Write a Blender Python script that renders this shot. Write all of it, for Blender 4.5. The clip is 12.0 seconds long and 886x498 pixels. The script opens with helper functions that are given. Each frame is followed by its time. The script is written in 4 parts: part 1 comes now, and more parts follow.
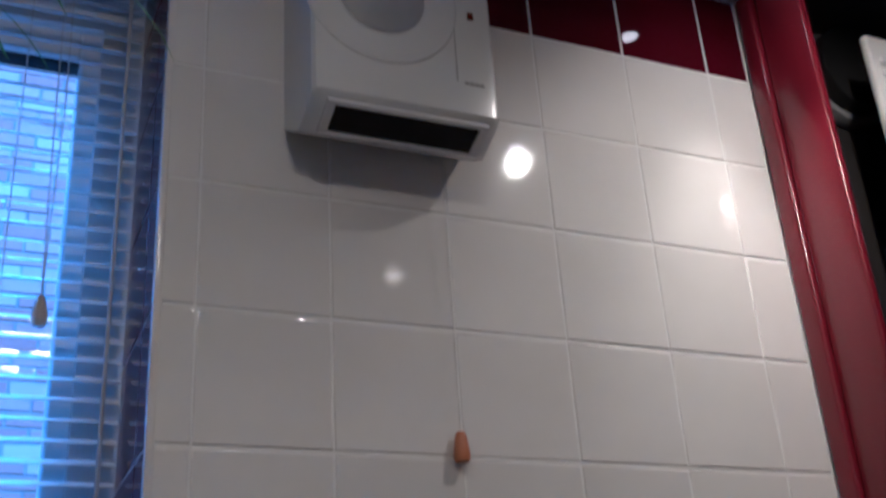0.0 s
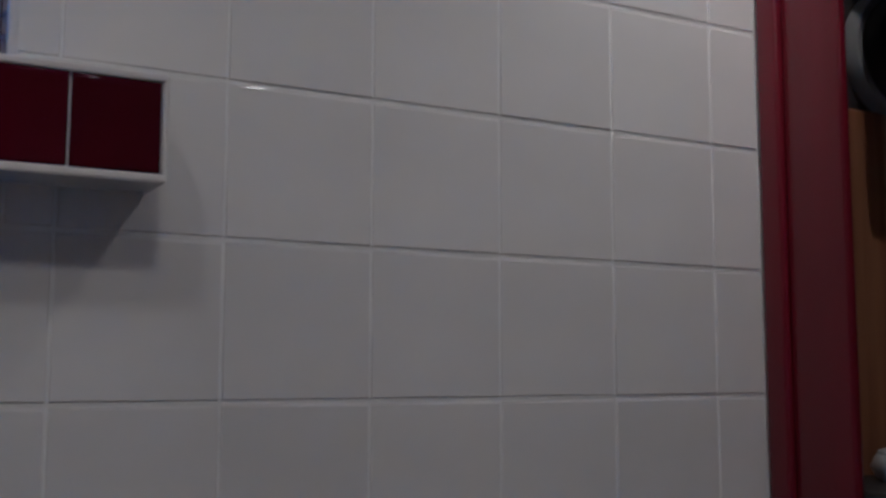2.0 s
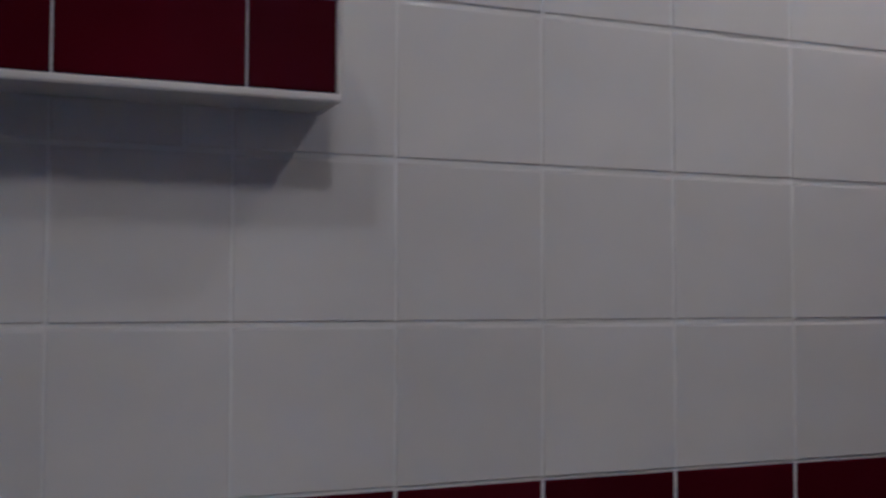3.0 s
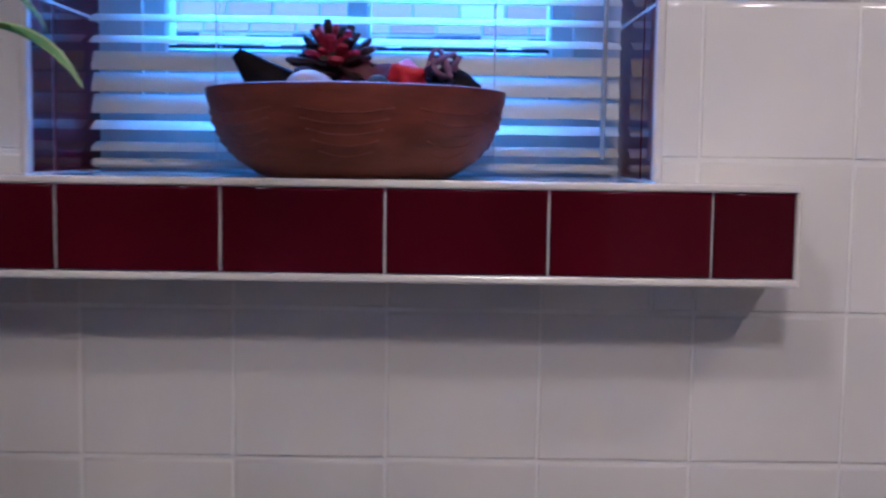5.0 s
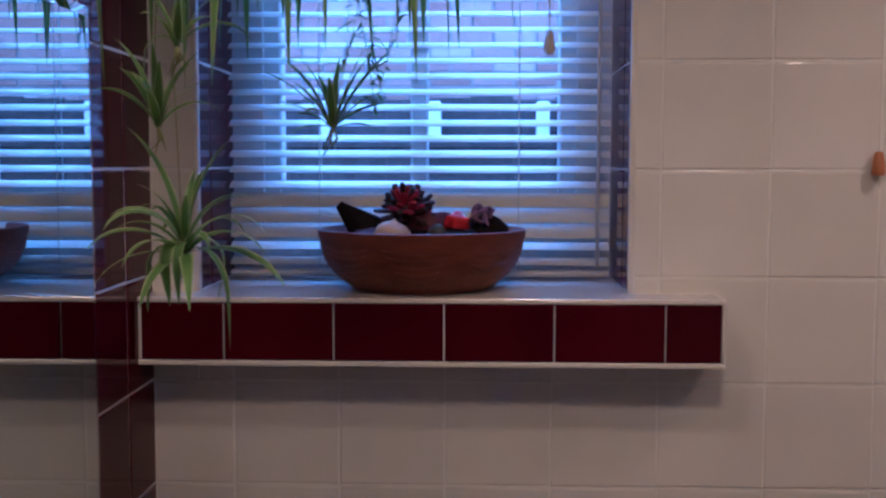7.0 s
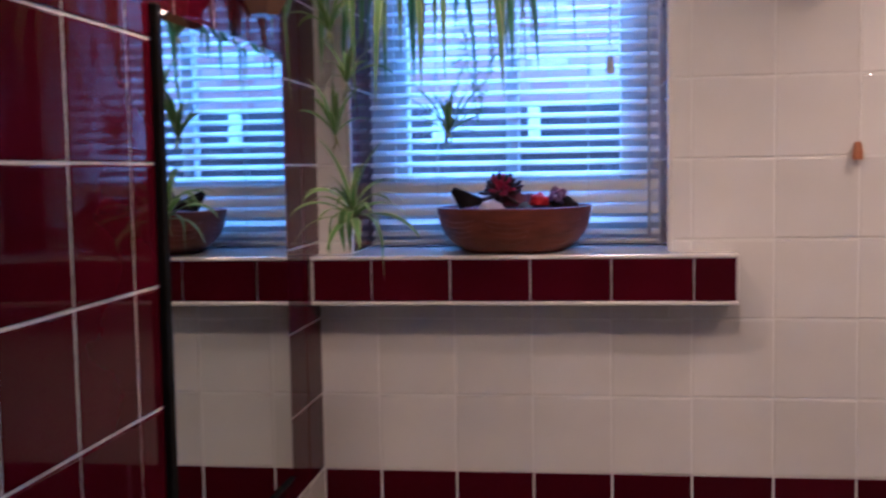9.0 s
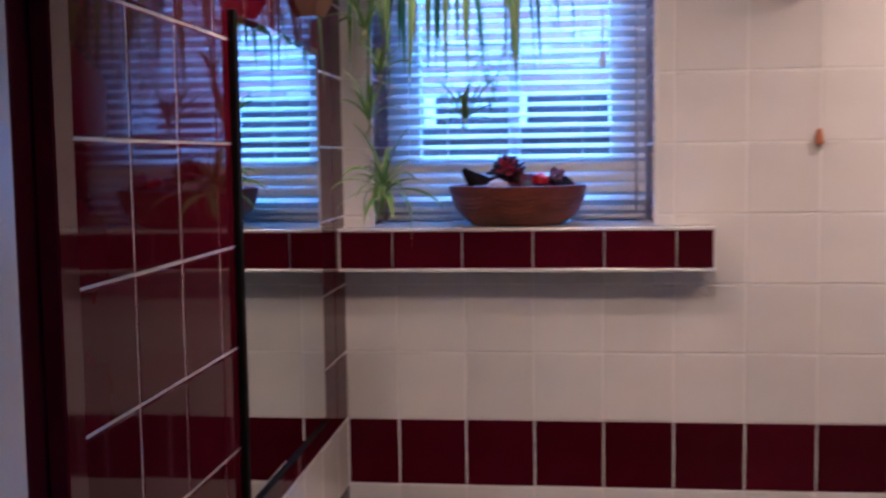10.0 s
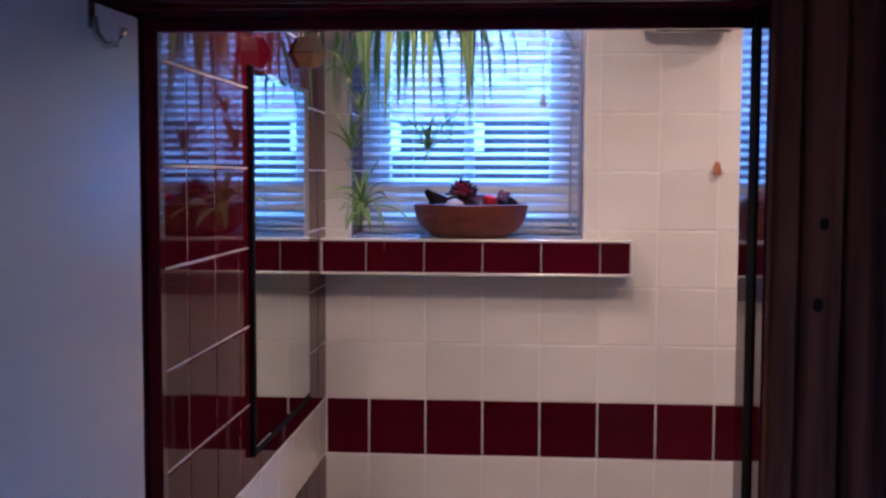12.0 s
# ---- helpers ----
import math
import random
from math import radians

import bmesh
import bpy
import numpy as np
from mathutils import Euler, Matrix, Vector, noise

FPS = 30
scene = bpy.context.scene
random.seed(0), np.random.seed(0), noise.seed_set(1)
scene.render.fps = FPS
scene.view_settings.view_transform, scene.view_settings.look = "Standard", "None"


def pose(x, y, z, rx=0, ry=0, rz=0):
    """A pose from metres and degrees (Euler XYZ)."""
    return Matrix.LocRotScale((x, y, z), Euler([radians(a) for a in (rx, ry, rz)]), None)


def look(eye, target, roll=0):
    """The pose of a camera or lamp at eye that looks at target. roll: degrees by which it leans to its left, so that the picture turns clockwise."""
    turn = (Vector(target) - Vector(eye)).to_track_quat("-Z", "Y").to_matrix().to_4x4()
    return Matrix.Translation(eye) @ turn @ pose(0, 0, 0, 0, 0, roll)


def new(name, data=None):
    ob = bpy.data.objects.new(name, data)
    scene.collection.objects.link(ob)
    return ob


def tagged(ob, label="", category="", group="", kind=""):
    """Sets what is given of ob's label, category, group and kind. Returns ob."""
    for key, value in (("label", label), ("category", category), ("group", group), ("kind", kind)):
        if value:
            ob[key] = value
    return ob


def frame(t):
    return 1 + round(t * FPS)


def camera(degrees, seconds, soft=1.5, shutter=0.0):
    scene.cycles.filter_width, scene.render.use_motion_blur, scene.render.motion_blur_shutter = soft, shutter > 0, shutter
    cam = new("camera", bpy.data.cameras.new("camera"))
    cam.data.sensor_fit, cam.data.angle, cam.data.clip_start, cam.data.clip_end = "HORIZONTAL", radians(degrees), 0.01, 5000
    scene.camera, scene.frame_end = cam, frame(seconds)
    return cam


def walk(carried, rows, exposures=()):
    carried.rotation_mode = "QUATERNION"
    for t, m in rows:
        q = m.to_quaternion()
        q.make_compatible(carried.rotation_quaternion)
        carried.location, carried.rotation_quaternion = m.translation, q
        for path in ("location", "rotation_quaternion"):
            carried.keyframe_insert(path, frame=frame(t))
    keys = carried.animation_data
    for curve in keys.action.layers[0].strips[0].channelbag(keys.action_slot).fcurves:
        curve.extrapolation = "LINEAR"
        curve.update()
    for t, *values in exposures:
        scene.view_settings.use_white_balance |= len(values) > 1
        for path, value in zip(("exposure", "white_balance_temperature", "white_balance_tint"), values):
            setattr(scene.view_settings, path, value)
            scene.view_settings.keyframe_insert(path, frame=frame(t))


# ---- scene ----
cam = camera(45.0, 12.0, soft=2.5, shutter=0.4)
PATH = [
    (0, (0.402, -1.071, 1.537), (1.173, 0.575, 2.371), -3.9),
    (0.5, (0.423, -1.049, 1.511), (1.223, 0.649, 2.201), -2.7),
    (1, (0.433, -1.012, 1.489), (1.336, 0.687, 2.035), -1.8),
    (1.5, (0.455, -0.995, 1.443), (1.444, 0.705, 1.809), -0.7),
    (2, (0.462, -0.973, 1.4), (1.416, 0.772, 1.62), 0.1),
    (2.5, (0.451, -0.965, 1.378), (1.295, 0.838, 1.57), 0.1),
    (2.7, (0.436, -0.956, 1.383), (1.253, 0.862, 1.538), 0.1),
    (4.3, (0.422, -0.849, 1.528), (0.56, 1.146, 1.482), 1.1),
    (4.5, (0.41, -0.885, 1.588), (0.478, 1.113, 1.532), 1.6),
    (5, (0.356, -1.05, 1.673), (0.361, 0.943, 1.496), 0.8),
    (5.5, (0.339, -1.247, 1.722), (0.284, 0.742, 1.522), 0.5),
    (6, (0.359, -1.341, 1.865), (0.211, 0.641, 1.643), 1.2),
    (6.5, (0.373, -1.397, 1.854), (0.214, 0.593, 1.732), 1.4),
    (7, (0.349, -1.515, 1.829), (0.286, 0.478, 1.673), 0.1),
    (7.2, (0.375, -1.569, 1.826), (0.228, 0.424, 1.74), -0.3),
    (8.8, (0.393, -2.01, 1.774), (0.195, -0.025, 1.632), -1.6),
    (9, (0.41, -2.067, 1.81), (0.144, -0.091, 1.663), -1.0),
    (9.5, (0.44, -2.192, 1.806), (0.034, -0.244, 1.604), -1.8),
    (10, (0.365, -2.342, 1.8), (0.145, -0.361, 1.629), -0.8),
    (10.5, (0.357, -2.507, 1.812), (0.277, -0.512, 1.688), -1.7),
    (11, (0.433, -2.665, 1.803), (0.221, -0.679, 1.699), 0.3),
    (11.5, (0.452, -2.74, 1.8), (0.199, -0.761, 1.656), -0.6),
    (12, (0.404, -2.814, 1.809), (0.258, -0.824, 1.674), 0.2),
]
walk(cam, [(t, look(eye, target, roll)) for t, eye, target, roll in PATH],
     [(0.0, 3.38, 3550, 12), (1.5, 3.2, 3450, 11), (2.7, 3.4, 3450, 12), (4.3, 4.1, 3500, 16), (5.5, 4.5, 3700, 20), (6.0, 4.4, 3750, 18), (7.0, 3.6, 4200, 28), (8.8, 4.2, 4200, 28), (9.5, 4.15, 4200, 30), (10.3, 4.4, 4200, 29), (12.0, 4.45, 4200, 31)])

# x, y, watts, cone, size of the source, target
# the second lamp is added fill, to thin the shadow under the sill
LAMPS = [(0.50, -1.15, 2.1, 118, 0.11, (0.14, 0.0, 1.66)), (0.12, -0.80, 1.7, 134, 0.06, (0.12, -0.40, 0)),
         (1.28, -1.10, 0.15, 150, 0.016, (1.28, -1.09, 0)), (1.325, -0.53, 1.85, 118, 0.015, (1.50, 0.0, 1.78)),
         (1.333, -0.13, 1.9, 58, 0.014, (1.36, -0.09, 1.5))]

# ---- sizes ----
P = 0.152                      # tile pitch
Z0 = 8 * P                     # top of the dark border row
XL, XR = -0.116, 1.445         # side walls of the room
CEIL = Z0 + 9 * P
WIN_L, WIN_R, WIN_T = -0.05, 0.566, 2.53
SILL_T, SILL_B, SILL_Y = 1.649, 1.561, -0.075
DOOR_Y, HALL_Y = -1.41, -1.56
DOOR_L, DOOR_R, DOOR_T = -0.073, 0.683, 2.004


# ---- world, sun, lamps ----
world = bpy.data.worlds.new("sky")
scene.world = world
world.use_nodes = True
wn = world.node_tree.nodes
sky = wn.new("ShaderNodeTexSky")
sky.sky_type = 'NISHITA'
sky.sun_disc = False
sky.ozone_density = 4.0
sky.sun_elevation = radians(20)
sky.sun_rotation = radians(0)
wn["Background"].inputs[1].default_value = 0.108
world.node_tree.links.new(sky.outputs[0], wn["Background"].inputs[0])
sun_data = bpy.data.lights.new("sun", 'SUN')
sun_data.energy, sun_data.angle, sun_data.color = 2.5, radians(0.5), (1.0, 0.95, 0.88)
sun = new("sun", sun_data)
sun.matrix_world = look((0, 7.6, 2.77), (0, 0, 0))
# added area lamp over the yard: boosts the steep sky light through the window
sky_data = bpy.data.lights.new("sky_fill", 'AREA')
sky_data.shape, sky_data.size, sky_data.size_y = 'RECTANGLE', 6.0, 1.2
sky_data.energy, sky_data.color = 45.0, (0.34, 0.66, 1.0)
sky_fill = new("sky_fill", sky_data)
sky_fill.matrix_world = look((0.26, 3.2, 6.1), (0.26, 0.2, 2.1))


# ---- materials ----
def material(name, color=(0.5, 0.5, 0.5), rough=0.5, metal=0.0, coat=0.0):
    m = bpy.data.materials.new(name)
    m.use_nodes = True
    b = m.node_tree.nodes["Principled BSDF"]
    b.inputs["Base Color"].default_value = (*color, 1)
    b.inputs["Roughness"].default_value = rough
    b.inputs["Metallic"].default_value = metal
    b.inputs["Coat Weight"].default_value = coat
    b.inputs["Coat Roughness"].default_value = 0.03
    return m, m.node_tree.nodes, m.node_tree.links, b


def vary(m, nodes, links, b, c1, c2, scale, detail=4.0, stretch=(1, 1, 1), per_object=0.0, lo=0.35, hi=0.65):
    """Blend two colours by noise, with a shift of tone from piece to piece."""
    tc = nodes.new("ShaderNodeTexCoord")
    mp = nodes.new("ShaderNodeMapping")
    mp.inputs["Scale"].default_value = stretch
    nz = nodes.new("ShaderNodeTexNoise")
    nz.inputs["Scale"].default_value, nz.inputs["Detail"].default_value = scale, detail
    ramp = nodes.new("ShaderNodeValToRGB")
    ramp.color_ramp.elements[0].position, ramp.color_ramp.elements[1].position = lo, hi
    ramp.color_ramp.elements[0].color, ramp.color_ramp.elements[1].color = (*c1, 1), (*c2, 1)
    links.new(tc.outputs["Object"], mp.inputs[0])
    links.new(mp.outputs[0], nz.inputs["Vector"])
    links.new(nz.outputs[0], ramp.inputs[0])
    out = ramp.outputs[0]
    if per_object:
        info = nodes.new("ShaderNodeObjectInfo")
        rng = nodes.new("ShaderNodeMapRange")
        rng.inputs["To Min"].default_value, rng.inputs["To Max"].default_value = 1 - per_object, 1 + per_object
        hsv = nodes.new("ShaderNodeHueSaturation")
        links.new(info.outputs["Random"], rng.inputs["Value"])
        links.new(rng.outputs[0], hsv.inputs["Value"])
        links.new(out, hsv.inputs["Color"])
        out = hsv.outputs[0]
    links.new(out, b.inputs["Base Color"])
    return nz, mp


def bumped(nodes, links, b, scale, strength, distance=0.002, stretch=(1, 1, 1), detail=3.0):
    tc = nodes.new("ShaderNodeTexCoord")
    mp = nodes.new("ShaderNodeMapping")
    mp.inputs["Scale"].default_value = stretch
    nz = nodes.new("ShaderNodeTexNoise")
    nz.inputs["Scale"].default_value, nz.inputs["Detail"].default_value = scale, detail
    bp = nodes.new("ShaderNodeBump")
    bp.inputs["Strength"].default_value, bp.inputs["Distance"].default_value = strength, distance
    links.new(tc.outputs["Object"], mp.inputs[0])
    links.new(mp.outputs[0], nz.inputs["Vector"])
    links.new(nz.outputs[0], bp.inputs["Height"])
    links.new(bp.outputs[0], b.inputs["Normal"])


def simple(name, c1, c2, rough, scale=8.0, bump=0.0, bump_scale=30.0, dist=0.002, metal=0.0, coat=0.0, stretch=(1, 1, 1), per_object=0.0):
    m, n, l, b = material(name, c1, rough, metal, coat)
    vary(m, n, l, b, c1, c2, scale, stretch=stretch, per_object=per_object)
    if bump:
        bumped(n, l, b, bump_scale, bump, dist, stretch)
    return m


WHITE_TILE = simple("white_glaze", (0.70, 0.68, 0.65), (0.76, 0.74, 0.71), 0.07, 5.0, 0.09, 12.0, 0.0010, per_object=0.03)
RED_TILE = simple("burgundy_glaze", (0.048, 0.0015, 0.0062), (0.064, 0.0022, 0.0085), 0.045, 6.0, 0.06, 9.0, 0.0008, per_object=0.12)
RED_TILE.node_tree.nodes["Principled BSDF"].inputs["Specular IOR Level"].default_value = 0.12
GROUT = simple("white_grout", (0.74, 0.73, 0.70), (0.80, 0.79, 0.76), 0.8, 40.0, 0.3, 200.0, 0.001)
TRIM = simple("white_plastic_trim", (0.72, 0.69, 0.66), (0.78, 0.75, 0.72), 0.14, 12.0)
RED_PAINT = simple("red_gloss_paint", (0.112, 0.005, 0.012), (0.145, 0.007, 0.016), 0.24, 10.0, 0.15, 60.0, 0.001, stretch=(1, 1, 0.15))
DARK_RED_PAINT = simple("dark_red_gloss_paint", (0.070, 0.004, 0.010), (0.095, 0.006, 0.014), 0.06, 10.0, 0.05, 30.0, 0.0006, stretch=(1, 1, 0.15))
DARK_RED_PAINT.node_tree.nodes["Principled BSDF"].inputs["Specular IOR Level"].default_value = 0.45
WHITE_PAINT = simple("white_gloss_paint", (0.70, 0.69, 0.68), (0.76, 0.75, 0.74), 0.35, 3.0, 0.12, 50.0, 0.001, stretch=(1, 1, 0.3))
PLASTER = simple("pale_plaster", (0.76, 0.74, 0.71), (0.82, 0.80, 0.77), 0.8, 4.0, 0.2, 60.0, 0.002)
PVC = simple("white_window_plastic", (0.76, 0.77, 0.78), (0.80, 0.81, 0.82), 0.3, 6.0)
SLAT = simple("white_slat_paint", (0.66, 0.65, 0.62), (0.72, 0.71, 0.68), 0.5, 9.0)
CORD = simple("white_cord", (0.6, 0.58, 0.55), (0.7, 0.68, 0.64), 0.7, 60.0)
BLACK = simple("black_rubber", (0.010, 0.010, 0.011), (0.018, 0.017, 0.018), 0.5, 20.0)
MIRROR, *_ = material("silvered_glass", (0.63, 0.67, 0.67), 0.006, 1.0)
CHROME, *_ = material("chrome", (0.75, 0.75, 0.76), 0.12, 1.0)
HEATER = simple("white_heater_plastic", (0.70, 0.70, 0.68), (0.75, 0.75, 0.73), 0.2, 5.0, 0.1, 400.0, 0.0004)
HEATER_GREY = simple("grey_grille_plastic", (0.36, 0.36, 0.36), (0.42, 0.42, 0.42), 0.45, 10.0)
ORANGE = simple("varnished_beech", (0.40, 0.15, 0.05), (0.50, 0.20, 0.07), 0.45, 40.0, stretch=(1, 1, 0.2))
FLOOR_VINYL = simple("floor_vinyl", (0.56, 0.54, 0.51), (0.64, 0.62, 0.58), 0.5, 6.0)
MORTAR = simple("pale_mortar", (0.24, 0.22, 0.20), (0.30, 0.28, 0.26), 0.95, 20.0)
EARTH = simple("paving", (0.22, 0.21, 0.20), (0.32, 0.31, 0.29), 0.9, 3.0)


# ---- builders ----
def box(bm, x0, x1, y0, y1, z0, z1, bevel=0.0, seg=1):
    r = bmesh.ops.create_cube(bm, size=1.0, matrix=Matrix.Translation(((x0 + x1) / 2, (y0 + y1) / 2, (z0 + z1) / 2)) @ Matrix.Diagonal((x1 - x0, y1 - y0, z1 - z0, 1)))
    if bevel:
        es = list({e for v in r["verts"] for e in v.link_edges})
        bmesh.ops.bevel(bm, geom=es, offset=bevel, segments=seg, affect='EDGES', profile=0.5)
    return bm


def boxes(*specs, bevel=0.0, seg=1):
    bm = bmesh.new()
    for s in specs:
        box(bm, *s, bevel=bevel, seg=seg)
    return bm


def lathe(bm, profile, center, n=48):
    """A turned solid from (radius, height) pairs."""
    rings = []
    for r, h in profile:
        if r < 1e-5:
            rings.append([bm.verts.new((center[0], center[1], center[2] + h))])
        else:
            rings.append([bm.verts.new((center[0] + r * math.cos(2 * math.pi * i / n), center[1] + r * math.sin(2 * math.pi * i / n), center[2] + h)) for i in range(n)])
    for a, b in zip(rings, rings[1:]):
        for i in range(n):
            j = (i + 1) % n
            if len(a) == 1 and len(b) == 1:
                continue
            if len(a) == 1:
                bm.faces.new((a[0], b[i], b[j]))
            elif len(b) == 1:
                bm.faces.new((a[i], b[0], a[j]))
            else:
                bm.faces.new((a[i], b[i], b[j], a[j]))
    bmesh.ops.recalc_face_normals(bm, faces=bm.faces)
    return bm


def tube(bm, pts, r, n=6):
    pts = [Vector(p) for p in pts]
    rings = []
    for i, p in enumerate(pts):
        d = (pts[min(i + 1, len(pts) - 1)] - pts[max(i - 1, 0)]).normalized()
        u = d.orthogonal().normalized()
        if abs(d.z) < 0.9:
            u = d.cross(Vector((0, 0, 1))).normalized()
        else:
            u = d.cross(Vector((0, 1, 0))).normalized()
        v = d.cross(u)
        rad = r[i] if isinstance(r, (list, tuple)) else r
        rings.append([bm.verts.new(p + rad * (math.cos(2 * math.pi * k / n) * u + math.sin(2 * math.pi * k / n) * v)) for k in range(n)])
    for a, b in zip(rings, rings[1:]):
        for k in range(n):
            bm.faces.new((a[k], a[(k + 1) % n], b[(k + 1) % n], b[k]))
    bm.faces.new(rings[0][::-1])
    bm.faces.new(rings[-1])
    return bm


def mesh_of(name, bm, mats, smooth=False):
    me = bpy.data.meshes.new(name)
    bm.to_mesh(me)
    bm.free()
    for m in (mats if isinstance(mats, (list, tuple)) else [mats]):
        me.materials.append(m)
    if smooth:
        me.shade_smooth()
        if smooth is not True:
            me.set_sharp_from_angle(angle=radians(smooth))
    return me


def part(name, bm, mats, parent, label="", smooth=False):
    ob = new(name, mesh_of(name, bm, mats, smooth))
    ob.parent = parent
    if label:
        tagged(ob, label)
    return ob


def thing(name, label, category, at=(0, 0, 0), group=""):
    ob = new(name)
    ob.empty_display_size = 0.05
    ob.location = at
    return tagged(ob, label, category, group)


def structure(name, bm, mats, label, category, smooth=False):
    return tagged(new(name, mesh_of(name, bm, mats, smooth)), label, category, kind="structure")


TILE_MESHES = {}


def tile_mesh(w, h, mat):
    """A glazed tile, face towards -y, its rim rounded off; origin at the middle of its face."""
    key = (round(w, 4), round(h, 4), mat.name)
    if key not in TILE_MESHES:
        bm = bmesh.new()
        rings = []
        # white tiles have a wide soft upper rim, the burgundy ones a tight even one
        steps, up, down, side = (((0.0, 0.0050), (0.0, 0.0019), (0.0040, 0.0004), (0.0058, 0.0)), 1.0, 0.3, 0.35) if mat is WHITE_TILE else (((0.0, 0.0040), (0.0, 0.0017), (0.0014, 0.0005), (0.0034, 0.0)), 1.0, 0.6, 0.6)
        for k, y in steps:
            top, low = h / 2 - up * k, down * k - h / 2
            rings.append([bm.verts.new((x, y, z)) for x, z in ((side * k - w / 2, low), (w / 2 - side * k, low), (w / 2 - side * k, top), (side * k - w / 2, top))])
        for a, b in zip(rings, rings[1:]):
            for i in range(4):
                bm.faces.new((a[i], a[(i + 1) % 4], b[(i + 1) % 4], b[i]))
        bm.faces.new(rings[-1])
        me = mesh_of("tile", bm, mat, 40)
        me.polygons[len(me.polygons) - 1].use_smooth = False
        TILE_MESHES[key] = me
    return TILE_MESHES[key]


rng = random.Random(5)


def lay_tile(parent, mat, u0, u1, z0, z1, place, tilt=0.10, joint=0.0026):
    """One tile between the joint lines u0..u1 and z0..z1; place turns (u, z) into a pose. """
    w, h = u1 - u0 - joint, z1 - z0 - joint
    if w < 0.004 or h < 0.004:
        return
    ob = new("tile", tile_mesh(w, h, mat))
    ob.parent = parent
    ob.matrix_basis = place((u0 + u1) / 2, (z0 + z1) / 2) @ pose(0, rng.uniform(-0.0003, 0.0003), 0, rng.gauss(0, tilt), 0, rng.gauss(0, tilt))
    return ob


# ---- the shell of the room ----
structure("floor", boxes((XL - 0.2, XR + 1.2, -4.4, 0.0, -0.1, 0.0)), FLOOR_VINYL, "pale grey vinyl floor", "floor")
structure("ceiling", boxes((XL - 0.2, XR + 1.2, HALL_Y, 0.0, CEIL, CEIL + 0.1)), PLASTER, "plain pale plaster ceiling of the shower room", "ceiling")
wall_window = structure("wall_north", boxes(
    (XL - 0.2, WIN_L, 0.0011, 0.28, 0, CEIL + 0.1), (WIN_R, XR + 0.02, 0.0011, 0.28, 0, CEIL + 0.1),
    (WIN_L, WIN_R, 0.0011, 0.28, 0, SILL_B), (WIN_L, WIN_R, 0.0011, 0.28, WIN_T, CEIL + 0.1)), GROUT,
    "white tiled wall with a burgundy border row under the window", "wall")
wall_left = structure("wall_west", boxes((XL - 0.2, XL - 0.0014, DOOR_Y, 0.0010, 0, CEIL)), GROUT, "wall of burgundy glazed tiles with one white row", "wall")
structure("wall_south", boxes((XL - 0.2, DOOR_L - 0.03, HALL_Y, DOOR_Y, 0, CEIL), (DOOR_R + 0.03, XR + 0.2, HALL_Y, DOOR_Y, 0, CEIL),
          (DOOR_L - 0.03, DOOR_R + 0.03, HALL_Y, DOOR_Y, DOOR_T + 0.03, CEIL)), PLASTER, "plain plastered wall round the doorway", "wall")

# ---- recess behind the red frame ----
# near-black colour stands in for the shade deep in the recess
DARK = simple("cupboard_shade", (0.012, 0.011, 0.011), (0.022, 0.020, 0.020), 0.7, 5.0)
PINE = simple("amber_pine", (0.17, 0.072, 0.026), (0.26, 0.12, 0.045), 0.45, 5.0, 0.25, 18.0, 0.001, stretch=(9, 9, 0.5), per_object=0.15)
PIPE = simple("black_duct_plastic", (0.012, 0.012, 0.013), (0.02, 0.02, 0.02), 0.5, 10.0)
COLLAR = simple("grey_duct_collar", (0.22, 0.22, 0.22), (0.30, 0.30, 0.30), 0.4, 10.0)
structure("wall_east", boxes((XR + 0.02, XR + 0.12, DOOR_Y, -0.90, 0, CEIL)), PLASTER, "plain plastered wall beside the cupboard opening", "wall")
# last box: near-black sheet that hides the lit ceiling, shade by colour
structure("cupboard_lining", boxes((XR + 1.0, XR + 1.1, -1.0, 0.1, 0, CEIL), (XR + 0.12, XR + 1.0, -1.0, -0.95, 0, CEIL), (XR + 0.02, XR + 1.0, 0.022, 0.1, 0, CEIL), (XR + 0.024, XR + 1.0, -0.95, 0.022, CEIL - 0.02, CEIL)), DARK, "inside of the cupboard, its shade put into a near-black colour", "wall")
frame_red = thing("cupboard_frame", "red gloss painted frame of the cupboard opening", "door frame")
frame_red["kind"] = "structure"
part("stile", boxes((XR, XR + 0.02, -0.036, -0.001, 0, CEIL), bevel=0.005, seg=2), RED_PAINT, frame_red, smooth=50)
part("stile", boxes((XR + 0.008, XR + 0.022, -0.126, -0.0365, 0, CEIL), bevel=0.004, seg=2), RED_PAINT, frame_red, smooth=50)
panelling = structure("pine_panelling", boxes((XR + 0.03, XR + 1.0, 0.012, 0.022, 0, 1.74)), PINE, "amber pine boarding in the dark cupboard", "panelling")
for k in range(9):
    b = part("board", boxes((XR + 0.03 + k * 0.105, XR + 0.132 + k * 0.105, 0.0, 0.012, 0, 1.748), bevel=0.003), PINE, panelling)
vent = thing("vent_panel", "white louvred panel fixed in the dark cupboard", "vent panel", (1.76, 0.022, 1.785))
vent_face = part("panel", boxes((-0.18, 0.18, -0.140, -0.124, 0.0, 0.69), bevel=0.005, seg=2), WHITE_PAINT, vent, smooth=50)
part("bracket", boxes((-0.10, 0.10, -0.1235, 0.0, 0.20, 0.40), bevel=0.004), BLACK, vent, "black bracket")
part("bottom_panel", boxes((-0.165, 0.165, -0.146, -0.1395, 0.03, 0.12), bevel=0.003), WHITE_PAINT, vent_face)
